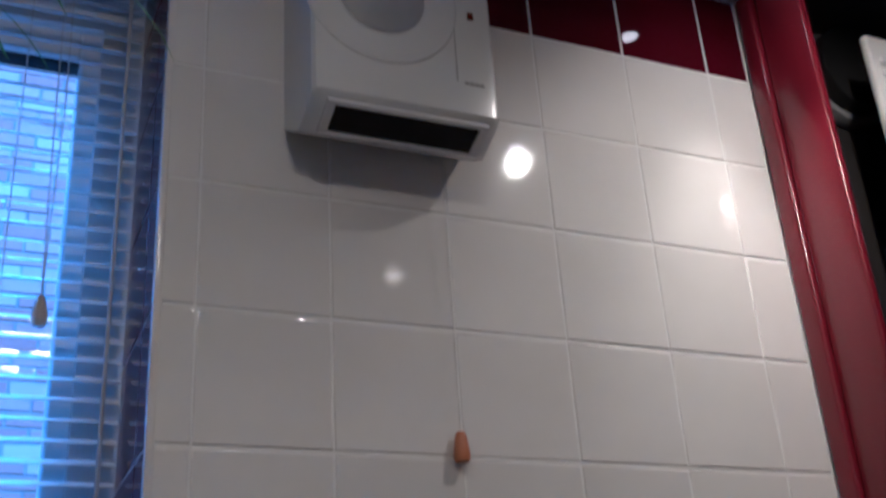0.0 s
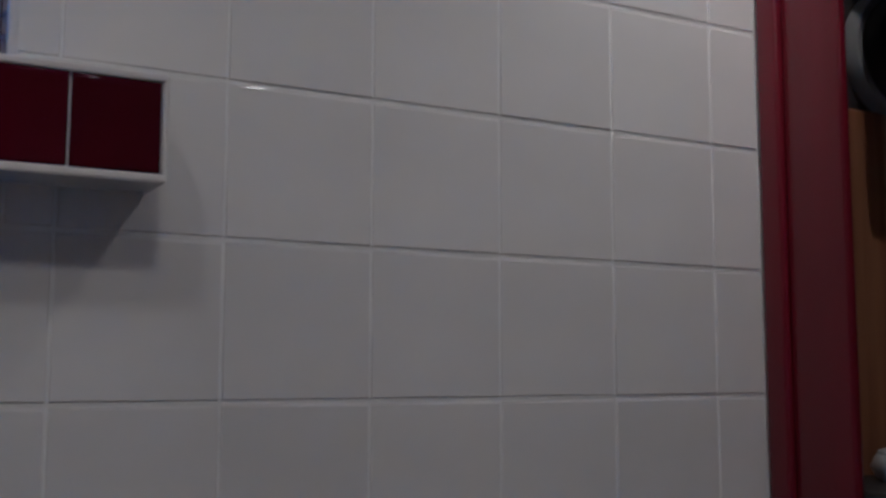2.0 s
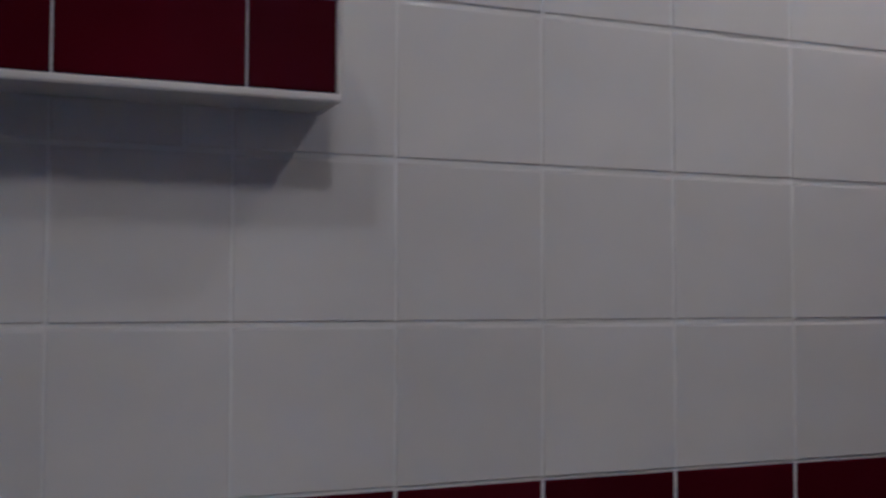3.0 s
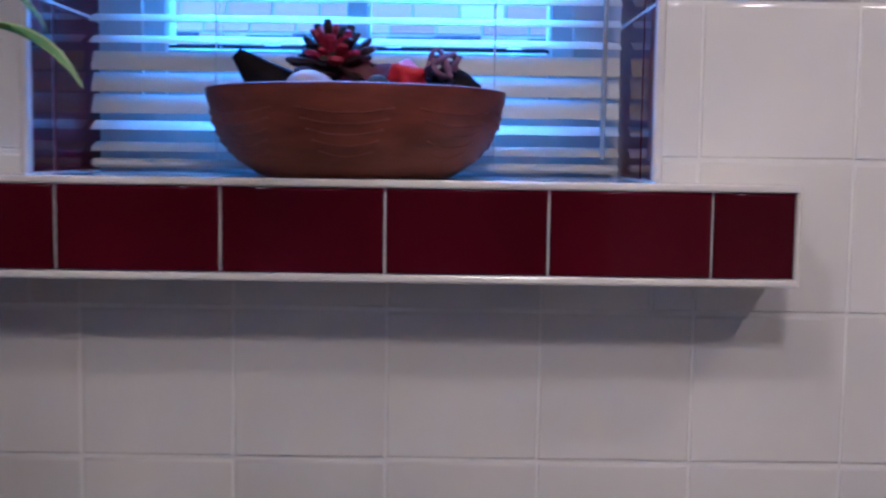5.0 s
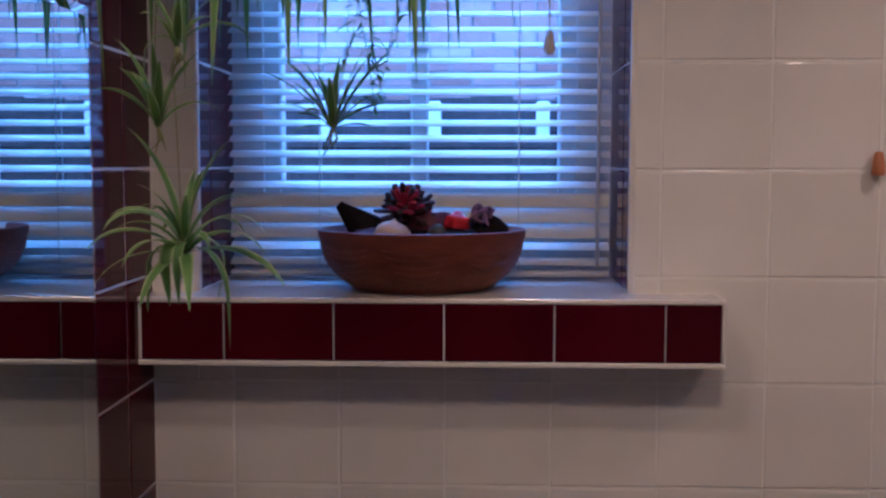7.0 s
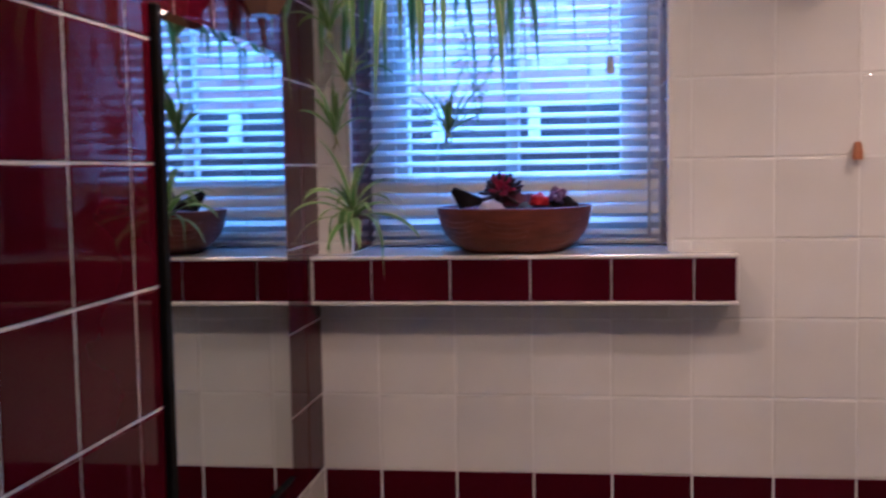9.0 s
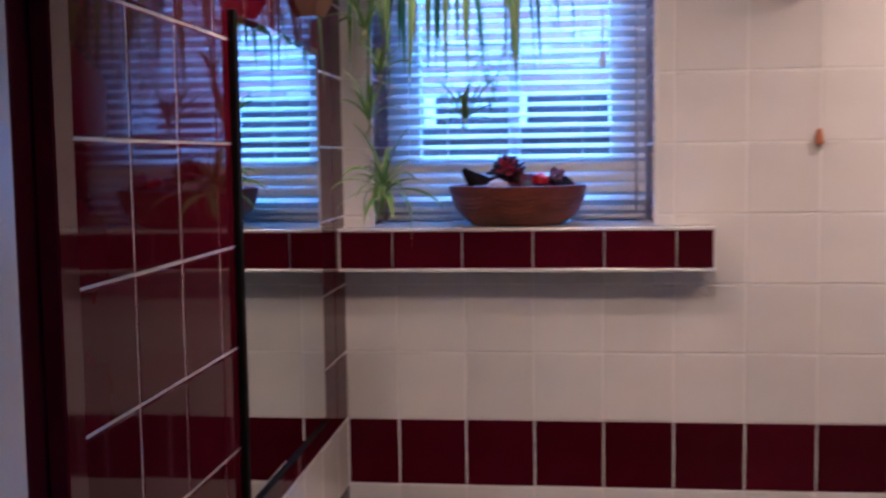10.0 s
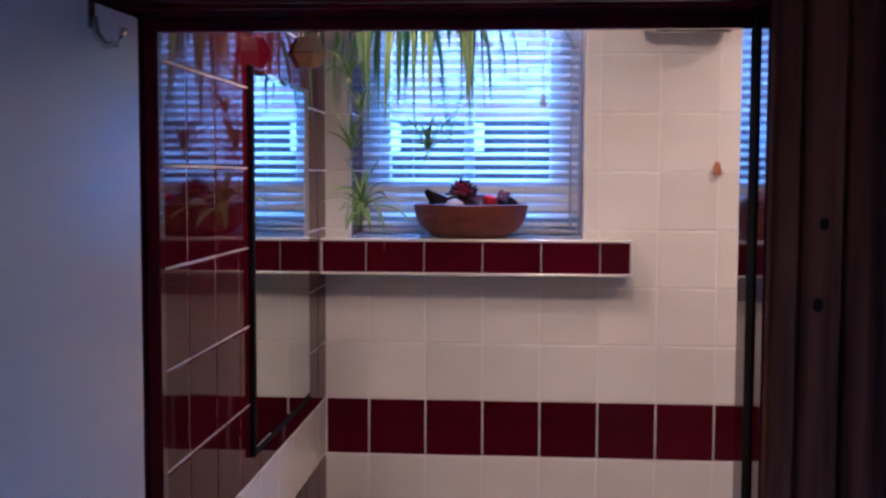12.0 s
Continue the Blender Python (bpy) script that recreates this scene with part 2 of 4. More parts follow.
for k in range(9):
    part("louvre", boxes((-0.165, 0.165, -0.147, -0.1395, 0.46 + k * 0.022, 0.472 + k * 0.022), bevel=0.002), WHITE_PAINT, vent_face)
part("marking_bar", boxes((-0.173, -0.170, -0.1435, -0.1395, 0.03, 0.08)), BLACK, vent_face)
for dx, dz in ((1.725, 1.838), (1.66, 2.49)):
    duct = thing("duct", "black round duct with a grey collar on the cupboard wall", "duct", (dx, 0.022, dz), "ducts in the cupboard")
    m = pose(0, 0, 0, 90, 0, 0)
    bm = lathe(bmesh.new(), [(0.0, 0.05), (0.076, 0.05), (0.078, 0.045), (0.078, 0.0)], (0, 0, 0), 40)
    bm.transform(m)
    part("pipe", bm, PIPE, duct, smooth=40)
    bm = lathe(bmesh.new(), [(0.079, 0.0), (0.092, 0.0), (0.092, 0.012), (0.088, 0.022), (0.079, 0.024)], (0, 0, 0), 40)
    bm.transform(m)
    part("collar", bm, COLLAR, duct, smooth=40)

# shelf added to carry the jar, coloured like the recess's shade
structure("cupboard_shelf", boxes((XR + 0.024, XR + 1.0, -0.20, 0.0, 1.240, 1.262), bevel=0.002), DARK, "added shelf in the cupboard, near-black to match the shade there", "shelf")
jar = thing("lidded_jar", "small white glazed jar with a knobbed lid on the dark shelf", "jar", (1.612, -0.085, 1.262))
part("body", lathe(bmesh.new(), [(0.0, 0.0), (0.040, 0.0), (0.050, 0.006), (0.055, 0.018), (0.050, 0.030), (0.046, 0.032), (0.0, 0.030)], (0, 0, 0), 28), WHITE_PAINT, jar, smooth=50)
part("lid", lathe(bmesh.new(), [(0.0, 0.0325), (0.047, 0.0325), (0.046, 0.037), (0.020, 0.043), (0.006, 0.045), (0.009, 0.050), (0.006, 0.055), (0.0, 0.056)], (0, 0, 0), 28), WHITE_PAINT, jar, smooth=50)

# ---- lamps in the ceiling ----
GLOW, gn, gl, gb = material("lamp_glow", (1, 0.9, 0.75), 0.4)
gb.inputs["Emission Color"].default_value = (1.0, 0.6, 0.3, 1)
gb.inputs["Emission Strength"].default_value = 5
DIM_GLOW, dn, dl, db = material("dim_lamp_glow", (0.6, 0.55, 0.5), 0.4)
db.inputs["Emission Color"].default_value = (1.0, 0.6, 0.3, 1)
db.inputs["Emission Strength"].default_value = 0.5
for lx, ly, watts, cone_angle, width, aim in LAMPS:
    # built alike for all, the added fill lamp too
    lamp = thing("downlight", "small round chrome spotlight in the ceiling, one of five, one added as fill", "ceiling light", (lx, ly, CEIL), "spotlights in the ceiling")
    part("rim", lathe(bmesh.new(), [(0.015, -0.002), (0.030, -0.003), (0.042, -0.004), (0.044, -0.001), (0.044, 0.0)], (0, 0, 0), 24), CHROME, lamp, smooth=True)
    part("bulb", lathe(bmesh.new(), [(0.0, -0.005), (0.010, -0.004), (0.014, -0.002), (0.014, 0.0)], (0, 0, 0), 20), DIM_GLOW if watts < 0.3 else GLOW, lamp, smooth=True)
    ld = bpy.data.lights.new("spot_lamp", 'SPOT')
    ld.energy, ld.color, ld.spot_size, ld.spot_blend, ld.shadow_soft_size = watts, (1.0, 0.575, 0.225), radians(cone_angle), 1.0, width
    lo = new("spot_lamp", ld)
    lo.matrix_world = look((lx, ly, CEIL - 0.03), aim)

# ---- doorway ----
SEAL = simple("matt_black_seal", (0.006, 0.005, 0.005), (0.010, 0.009, 0.009), 0.9, 20.0)
SEAL.node_tree.nodes["Principled BSDF"].inputs["Specular IOR Level"].default_value = 0.1
lining = thing("door_frame", "dark red gloss painted door frame", "door frame")
lining["kind"] = "structure"
part("jamb", boxes((DOOR_L - 0.03, DOOR_L, HALL_Y, DOOR_Y, 0, DOOR_T + 0.03), bevel=0.002), DARK_RED_PAINT, lining)
part("jamb", boxes((DOOR_R, DOOR_R + 0.03, HALL_Y, DOOR_Y, 0, DOOR_T + 0.03), bevel=0.002), DARK_RED_PAINT, lining)
part("head", boxes((DOOR_L, DOOR_R, HALL_Y, DOOR_Y, DOOR_T, DOOR_T + 0.03), bevel=0.002), DARK_RED_PAINT, lining)
part("stop", boxes((DOOR_L, DOOR_L + 0.019, -1.488, -1.472, 0, DOOR_T), bevel=0.002), DARK_RED_PAINT, lining)
part("draught_seal", boxes((DOOR_R - 0.002, DOOR_R, -1.516, -1.474, 0, DOOR_T), bevel=0.0006), SEAL, lining, "black draught seal")
part("stop", boxes((DOOR_L + 0.019, DOOR_R - 0.0022, -1.488, -1.472, DOOR_T - 0.015, DOOR_T), bevel=0.002), DARK_RED_PAINT, lining)

# ---- hall ----
DARK_PINE = simple("dark_stained_pine", (0.050, 0.012, 0.006), (0.30, 0.085, 0.036), 0.7, 4.0, 0.3, 14.0, 0.0012, stretch=(10, 10, 0.45), per_object=0.15)
DARK_PINE.node_tree.nodes["Principled BSDF"].inputs["Specular IOR Level"].default_value = 0.15
KNOT = simple("pine_knot", (0.035, 0.007, 0.005), (0.050, 0.011, 0.007), 0.9, 30.0)
HALL_PAINT = simple("hall_paint", (0.42, 0.38, 0.34), (0.50, 0.46, 0.42), 0.8, 3.0)
# unseen gap in the right-hand wall, added to brighten the door and boards
structure("hall_wall", boxes((XL - 0.9, XL - 0.8, -4.4, HALL_Y, 0, 2.5), (1.9, 2.0, -2.6, HALL_Y, 0, 2.5), (1.9, 2.0, -4.4, -3.0, 0, 2.5), (1.9, 2.0, -3.0, -2.6, 0, 1.3), (1.9, 2.0, -3.0, -2.6, 1.95, 2.5),
          (XL - 0.9, 2.0, -4.5, -4.4, 0, 2.5), (XL - 0.9, XL - 0.2, HALL_Y, HALL_Y + 0.1, 0, 2.5), (XR + 0.2, 2.0, HALL_Y, HALL_Y + 0.1, 0, 2.5)), HALL_PAINT, "dim hall walls with an unseen opening added to let daylight in", "wall")
structure("hall_ceiling", boxes((XL - 0.9, 2.0, -4.5, HALL_Y, 2.5, 2.6)), HALL_PAINT, "dim hall ceiling", "ceiling")
structure("hall_floor", boxes((XL - 0.9, XL - 0.2, -4.5, HALL_Y, -0.1, 0)), FLOOR_VINYL, "pale grey vinyl floor", "floor")
boarding = structure("hall_boarding", boxes((0.700, 1.6, HALL_Y - 0.006, HALL_Y, 0, 2.4)), DARK_PINE, "dark stained knotty pine boarding beside the doorway", "panelling")
for k, (x0, x1) in enumerate(((0.6845, 0.716), (0.719, 0.767), (0.770, 0.868), (0.871, 0.969), (0.972, 1.07), (1.073, 1.17))):
    part("board", boxes((x0, x1, HALL_Y - (0.026 if k == 0 else 0.018), HALL_Y - (0.0 if k == 0 else 0.006), 0, 2.4), bevel=0.005, seg=2), DARK_PINE, boarding, smooth=50)
for kx, kz, kr in ((0.745, 1.757, 0.005), (0.741, 1.665, 0.006), (0.83, 1.86, 0.005)):
    bm = lathe(bmesh.new(), [(0.0, 0.0186), (kr * 0.6, 0.0186), (kr, 0.0182), (kr, 0.012)], (0, 0, 0), 14)
    bm.transform(Matrix.Translation((kx, HALL_Y, kz)) @ Matrix.Diagonal((1, 1, 1.4, 1)) @ pose(0, 0, 0, 90))
    part("knot", bm, KNOT, boarding, smooth=True)
part("head_board", boxes((DOOR_L - 0.05, 0.685, HALL_Y - 0.022, HALL_Y, DOOR_T + 0.004, DOOR_T + 0.09), bevel=0.005, seg=2), DARK_RED_PAINT, boarding, "dark red painted architrave", smooth=50)

# open door, hung on the hall side
door = thing("door", "white painted door standing open into the hall", "door", (DOOR_L + 0.027, HALL_Y - 0.006, 0))
door.rotation_euler = (0, 0, radians(-93))
part("leaf", boxes((0.0, 0.76, -0.040, -0.003, 0.006, 1.995), bevel=0.003, seg=2), WHITE_PAINT, door, smooth=50)
hook = thing("over_door_hook", "chrome coat hook hung over the top of the white door", "hook", door.location)
hook.rotation_euler = door.rotation_euler
bm = boxes((0.120, 0.136, -0.0025, -0.0005, 1.965, 1.9985), (0.120, 0.136, -0.044, -0.0005, 1.9965, 1.9985), (0.120, 0.136, -0.044, -0.042, 1.97, 1.9985), bevel=0.0006)
part("strap", bm, CHROME, hook)
part("prong", tube(bmesh.new(), [(0.128, 0.001, 1.977), (0.128, 0.004, 1.959), (0.128, 0.014, 1.947), (0.128, 0.026, 1.948), (0.128, 0.033, 1.958), (0.128, 0.034, 1.966)], [0.0045, 0.0045, 0.0042, 0.004, 0.004, 0.005], 8), CHROME, hook, smooth=True)

# ---- window ----
win = thing("window", "white plastic casement window behind a slatted blind", "window")
win["kind"] = "structure"
GY = 0.25
G_L, G_R, G_B, G_T = 0.027, 0.483, 1.795, 2.426
part("frame", boxes((WIN_L, 0.000, GY - 0.02, GY + 0.05, SILL_B, WIN_T), (0.510, WIN_R, GY - 0.02, GY + 0.05, SILL_B, WIN_T),
     (0.000, 0.510, GY - 0.02, GY + 0.05, SILL_B, 1.730), (0.000, 0.510, GY - 0.02, GY + 0.05, 2.47, WIN_T)), PVC, win)
sash = part("sash", boxes((-0.006, G_L, GY - 0.006, GY + 0.04, 1.722, 2.478), (G_R, 0.516, GY - 0.006, GY + 0.04, 1.722, 2.478),
     (G_L, G_R, GY - 0.006, GY + 0.04, 1.722, G_B), (G_L, G_R, GY - 0.006, GY + 0.04, G_T, 2.478), bevel=0.003), PVC, win)
part("mullion", boxes((0.240, 0.268, GY - 0.004, GY + 0.035, G_B, G_T), bevel=0.003), PVC, sash)
part("gasket", boxes((G_L, G_R, GY, GY + 0.03, G_T - 0.008, G_T), (G_L, G_R, GY, GY + 0.03, G_B, G_B + 0.004)), BLACK, sash)
GLASS, gn2, gl2, gb2 = material("window_glass", (1, 1, 1), 0.0)
gb2.inputs["Transmission Weight"].default_value, gb2.inputs["IOR"].default_value = 1.0, 1.45
for x0, x1 in ((G_L, 0.240), (0.268, G_R)):
    pane = part("pane", boxes((x0, x1, GY + 0.014, GY + 0.018, G_B, G_T)), GLASS, sash)
    pane.visible_shadow = False

# blind: slats lean, their room edge lower
blind = thing("venetian_blind", "white venetian blind lowered to the ledge with open slats", "blind")
BY, BL, BR = 0.185, WIN_L + 0.006, WIN_R - 0.008
bm = bmesh.new()
for x in (BL, BR):
    for k in range(7):
        a = -0.0125 + 0.025 * k / 6
        h = 0.0016 * (1 - (2 * k / 6 - 1) ** 2)
        bm.verts.new((x, a, h)), bm.verts.new((x, a, h - 0.0004))
bm.verts.ensure_lookup_table()
v = bm.verts
for k in range(6):
    a, b, c, d = v[2 * k], v[2 * k + 2], v[14 + 2 * k + 2], v[14 + 2 * k]
    bm.faces.new((a, b, c, d))
    bm.faces.new((v[2 * k + 1], v[14 + 2 * k + 1], v[14 + 2 * k + 3], v[2 * k + 3]))
bm.faces.new((v[0], v[14], v[15], v[1]))
bm.faces.new((v[12], v[13], v[27], v[26]))
slat_mesh = mesh_of("slat", bm, SLAT, 40)
zz = SILL_T + 0.028
jig = random.Random(3)
while zz < WIN_T - 0.04:
    ob = new("slat", slat_mesh)
    ob.parent = blind
    # the slats just below the panes have tipped nearly shut
    ob.matrix_basis = pose(0, BY, zz, (63 if 1.712 < zz < 1.797 else 26) + jig.uniform(-1.5, 1.5), 0, 0)
    zz += 0.0243
part("head_rail", boxes((BL, BR, BY - 0.014, BY + 0.014, WIN_T - 0.03, WIN_T - 0.002), bevel=0.002), SLAT, blind)
part("bottom_rail", boxes((BL, BR, BY - 0.012, BY + 0.012, SILL_T + 0.004, SILL_T + 0.014), bevel=0.003), SLAT, blind)
for x in (0.10, 0.415):
    for dy in (-0.0125, 0.0125):
        part("ladder_cord", tube(bmesh.new(), [(x, BY + dy, SILL_T + 0.01), (x, BY + dy, WIN_T - 0.01)], 0.0007, 5), CORD, blind)
for x in (0.455, 0.466):
    part("pull_cord", tube(bmesh.new(), [(0.4605, BY - 0.018, 2.035), (x, BY - 0.018, 2.3), (x - 0.003, BY - 0.016, WIN_T - 0.01)], 0.0009, 5), CORD, blind)
part("tassel", lathe(bmesh.new(), [(0.0025, 0.030), (0.005, 0.028), (0.009, 0.008), (0.0095, 0.0), (0.007, -0.008), (0.0, -0.009)], (0.4605, BY - 0.018, 2.008), 16), TRIM, blind, "cream plastic tassel", smooth=True)
part("tilt_wand", tube(bmesh.new(), [(BR - 0.02, BY - 0.018, WIN_T - 0.02), (BR - 0.02, BY - 0.019, SILL_T + 0.02)], 0.0025, 6), CORD, blind, smooth=True)

# ---- sill ----
sill = thing("window_sill", "white topped window ledge faced with burgundy tiles", "window sill")
sill["kind"] = "structure"
SILL_GLAZE = simple("white_sill_glaze", (0.72, 0.71, 0.69), (0.77, 0.76, 0.74), 0.10, 7.0, 0.08, 12.0, 0.001)
part("ledge", boxes((WIN_L, WIN_R, 0.0, 0.23, SILL_B - 0.004, SILL_T - 0.001), (XL, 0.682, SILL_Y + 0.005, 0.0, SILL_B - 0.004, SILL_T - 0.001)), SILL_GLAZE, sill)
part("edge_trim", boxes((XL, 0.685, SILL_Y - 0.001, SILL_Y + 0.008, SILL_T - 0.0075, SILL_T), bevel=0.002, seg=2), TRIM, sill)
part("edge_trim", boxes((XL, 0.685, SILL_Y - 0.001, SILL_Y + 0.008, SILL_B - 0.0065, SILL_B + 0.001), bevel=0.002, seg=2), TRIM, sill)
part("edge_trim", boxes((0.681, 0.686, SILL_Y - 0.0005, 0.0, SILL_B - 0.006, SILL_T - 0.001), bevel=0.0015), TRIM, sill)

for x0, x1 in ((WIN_L - 0.006, WIN_L + 0.003), (WIN_R - 0.003, WIN_R + 0.006)):
    part("corner_trim", boxes((x0, x1, -0.0012, 0.012, SILL_T, WIN_T), bevel=0.002, seg=2), TRIM, sill, smooth=50)

# ---- mirror ----
EDGE_BLACK = simple("matt_black_edge", (0.004, 0.004, 0.004), (0.007, 0.007, 0.007), 0.9, 20.0)
EDGE_BLACK.node_tree.nodes["Principled BSDF"].inputs["Specular IOR Level"].default_value = 0.1
mir = thing("mirror", "frameless wall mirror with black edges on burgundy tiles", "mirror")
MY0, MY1, MZ0, MZ1, MX = -0.80, -0.24, 1.268, 2.016, -0.110
part("backing", boxes((XL, MX - 0.004, MY0, MY1, MZ0, MZ1), bevel=0.001), BLACK, mir)
bm = bmesh.new()
rings = []
for inset, dx in ((0.0, -0.0039), (0.0004, -0.0026), (0.013, 0.0)):
    rings.append([bm.verts.new((MX + dx, y, z)) for y, z in ((MY0 + inset, MZ0 + inset), (MY1 - inset, MZ0 + inset), (MY1 - inset, MZ1 - inset), (MY0 + inset, MZ1 - inset))])
for a, b in zip(rings, rings[1:]):
    for i in range(4):
        bm.faces.new((a[i], a[(i + 1) % 4], b[(i + 1) % 4], b[i]))
bm.faces.new(rings[-1])
part("glass", bm, MIRROR, mir)
part("edge_strip", boxes((XL + 0.0005, MX + 0.004, MY0 - 0.008, MY0 + 0.010, MZ0 - 0.004, MZ1 + 0.003), bevel=0.0015), EDGE_BLACK, mir)
part("edge_strip", boxes((XL + 0.0005, MX + 0.003, MY0 + 0.0105, MY1, MZ0 - 0.004, MZ0 - 0.0005), bevel=0.0012), EDGE_BLACK, mir)

# ---- outside ----
structure("ground", boxes((-400, 400, -400, 800, -0.5, -0.3)), EARTH, "grey paved yard outside", "ground")
yard = structure("yard_wall", boxes((-6, 7, 4.21, 4.5, -0.3, 5.4)), MORTAR, "weathered pinkish brick wall across the yard", "wall")
verts, faces = [], []
bricks = random.Random(8)
for row in range(18, 76):
    z = -0.3 + row * 0.075
    for col in range(28):
        x = -2.6 + col * 0.225 + (0.1125 if row % 2 else 0)
        y = 4.20 + bricks.uniform(-0.004, 0.004)
        n = len(verts)
        for yy, k in ((4.215, 0.0), (y, 0.003)):
            verts += [(x + k, yy, z + k), (x + 0.215 - k, yy, z + k), (x + 0.215 - k, yy, z + 0.065 - k), (x + k, yy, z + 0.065 - k)]
        faces.append((n + 4, n + 5, n + 6, n + 7))
        faces += [(n + i, n + (i + 1) % 4, n + 4 + (i + 1) % 4, n + 4 + i) for i in range(4)]
me = bpy.data.meshes.new("bricks")
me.from_pydata(verts, [], faces)
BRICK_ISLE, bn, bl, bb = material("old_brick", (0.4, 0.25, 0.2), 0.9)
geo, rampb = bn.new("ShaderNodeNewGeometry"), bn.new("ShaderNodeValToRGB")
for pos, c in ((0.0, (0.24, 0.125, 0.10)), (0.4, (0.29, 0.17, 0.14)), (0.8, (0.33, 0.22, 0.19)), (1.0, (0.42, 0.33, 0.30))):
    e = rampb.color_ramp.elements[0] if pos == 0 else rampb.color_ramp.elements[-1] if pos == 1 else rampb.color_ramp.elements.new(pos)
    e.color = (*c, 1)
bl.new(geo.outputs["Random Per Island"], rampb.inputs[0])
bl.new(rampb.outputs[0], bb.inputs["Base Color"])
bumped(bn, bl, bb, 60, 0.5, 0.004)
me.materials.append(BRICK_ISLE)
bricks_ob = tagged(new("bricks", me), kind="stuff")
bricks_ob.parent = yard
FENCE = simple("dark_creosote", (0.03, 0.022, 0.018), (0.06, 0.045, 0.038), 0.8, 4.0, 0.3, 20.0, 0.002, stretch=(8, 1, 0.5), per_object=0.2)
POST = simple("white_fence_paint", (0.62, 0.62, 0.62), (0.72, 0.72, 0.72), 0.6, 8.0)
fence = thing("fence", "dark stained timber fence with white posts in the yard", "fence", (0, 3.1, -0.3))
for k in range(26):
    part("board", boxes((-2.2 + k * 0.18, -2.02 + k * 0.18, 0.0, 0.02 + 0.004 * (k % 2), 0, 2.41 + 0.008 * (k % 3)), bevel=0.003), FENCE, fence)
part("rail", boxes((-2.2, 2.48, -0.06, -0.001, 2.20, 2.245), bevel=0.005), FENCE, fence)
for k in range(9):
    part("post", boxes((-1.70 + k * 0.46, -1.645 + k * 0.46, -0.055, -0.001, 2.246, 2.40), bevel=0.006), POST, fence, "short white painted post")

# ---- bowl ----
BOWL = simple("carved_reddish_wood", (0.125, 0.026, 0.013), (0.210, 0.050, 0.022), 0.55, 14.0, 0.5, 34.0, 0.002, stretch=(1, 1, 3))
bowl = thing("bowl", "carved reddish brown wooden bowl on the window ledge", "bowl", (0.268, 0.065, SILL_T))
bowl.scale = (1.04, 1.04, 0.90)
part("body", lathe(bmesh.new(), [(0.0, 0.0), (0.094, 0.0), (0.099, 0.003), (0.1185, 0.018), (0.1325, 0.036), (0.1415, 0.058), (0.1445, 0.078), (0.147, 0.086), (0.1475, 0.096), (0.143, 0.0975), (0.138, 0.092), (0.128, 0.05), (0.10, 0.02), (0.0, 0.012)], (0, 0, 0), 72), BOWL, bowl, smooth=60)
for k in range(8):      # carved arcs on the side
    for j in range(5):
        a0 = 2 * math.pi * k / 8 - math.pi / 2
        pts = []
        for q in range(9):
            a = a0 + (q / 8 - 0.5) * (0.62 - 0.06 * j)
            zc = 0.072 - j * 0.011 - 0.006 * (1 - (q / 4 - 1) ** 2)
            r = float(np.interp(zc, (0.003, 0.018, 0.036, 0.058, 0.078), (0.099, 0.1185, 0.1325, 0.1415, 0.1445)))
            pts.append((r * math.cos(a), r * math.sin(a), zc))
        part("carving", tube(bmesh.new(), pts, 0.0011, 5), BOWL, bowl, smooth=True)


def lump(name, label, category, at, size, turn, mat, seed, rough=0.25):
    """A dried piece of pot-pourri: an uneven rounded lump."""
    bm = bmesh.new()
    bmesh.ops.create_icosphere(bm, subdivisions=3, radius=1.0)
    for v in bm.verts:
        v.co *= 1 + rough * noise.noise(v.co * 1.7 + Vector((seed * 3.1, seed, 0))) + rough * 0.4 * noise.noise(v.co * 5 + Vector((seed, 0, seed)))
    bm.transform(Matrix.Diagonal((*size, 1)))
    ob = tagged(new(name, mesh_of(name, bm, mat, True)), label, category, "pot-pourri in the bowl")
    ob.matrix_basis = pose(*at, *turn)
    return ob


BX, BYY, BZ = 0.268, 0.065, SILL_T - 0.009
DRY_BLACK = simple("dried_black_pod", (0.006, 0.005, 0.007), (0.016, 0.011, 0.014), 0.7, 20.0, 0.5, 60.0, 0.002)
DRY_BLACK.node_tree.nodes["Principled BSDF"].inputs["Specular IOR Level"].default_value = 0.15
DRY_PLUM = simple("dried_plum_petal", (0.060, 0.008, 0.025), (0.11, 0.018, 0.045), 0.6, 25.0, 0.5, 60.0, 0.002)
DRY_RED = simple("dyed_red_petal", (0.60, 0.012, 0.02), (0.72, 0.025, 0.03), 0.55, 25.0, 0.4, 60.0, 0.002)
SHELL = simple("pale_shell", (0.55, 0.42, 0.40), (0.66, 0.54, 0.52), 0.45, 20.0, 0.3, 60.0, 0.001)
GREEN_POD = simple("grey_green_pod", (0.05, 0.055, 0.045), (0.09, 0.09, 0.07), 0.6, 20.0, 0.4, 60.0, 0.001)
VIOLET = simple("violet_curl", (0.16, 0.07, 0.17), (0.26, 0.14, 0.27), 0.5, 30.0, 0.6, 90.0, 0.002)
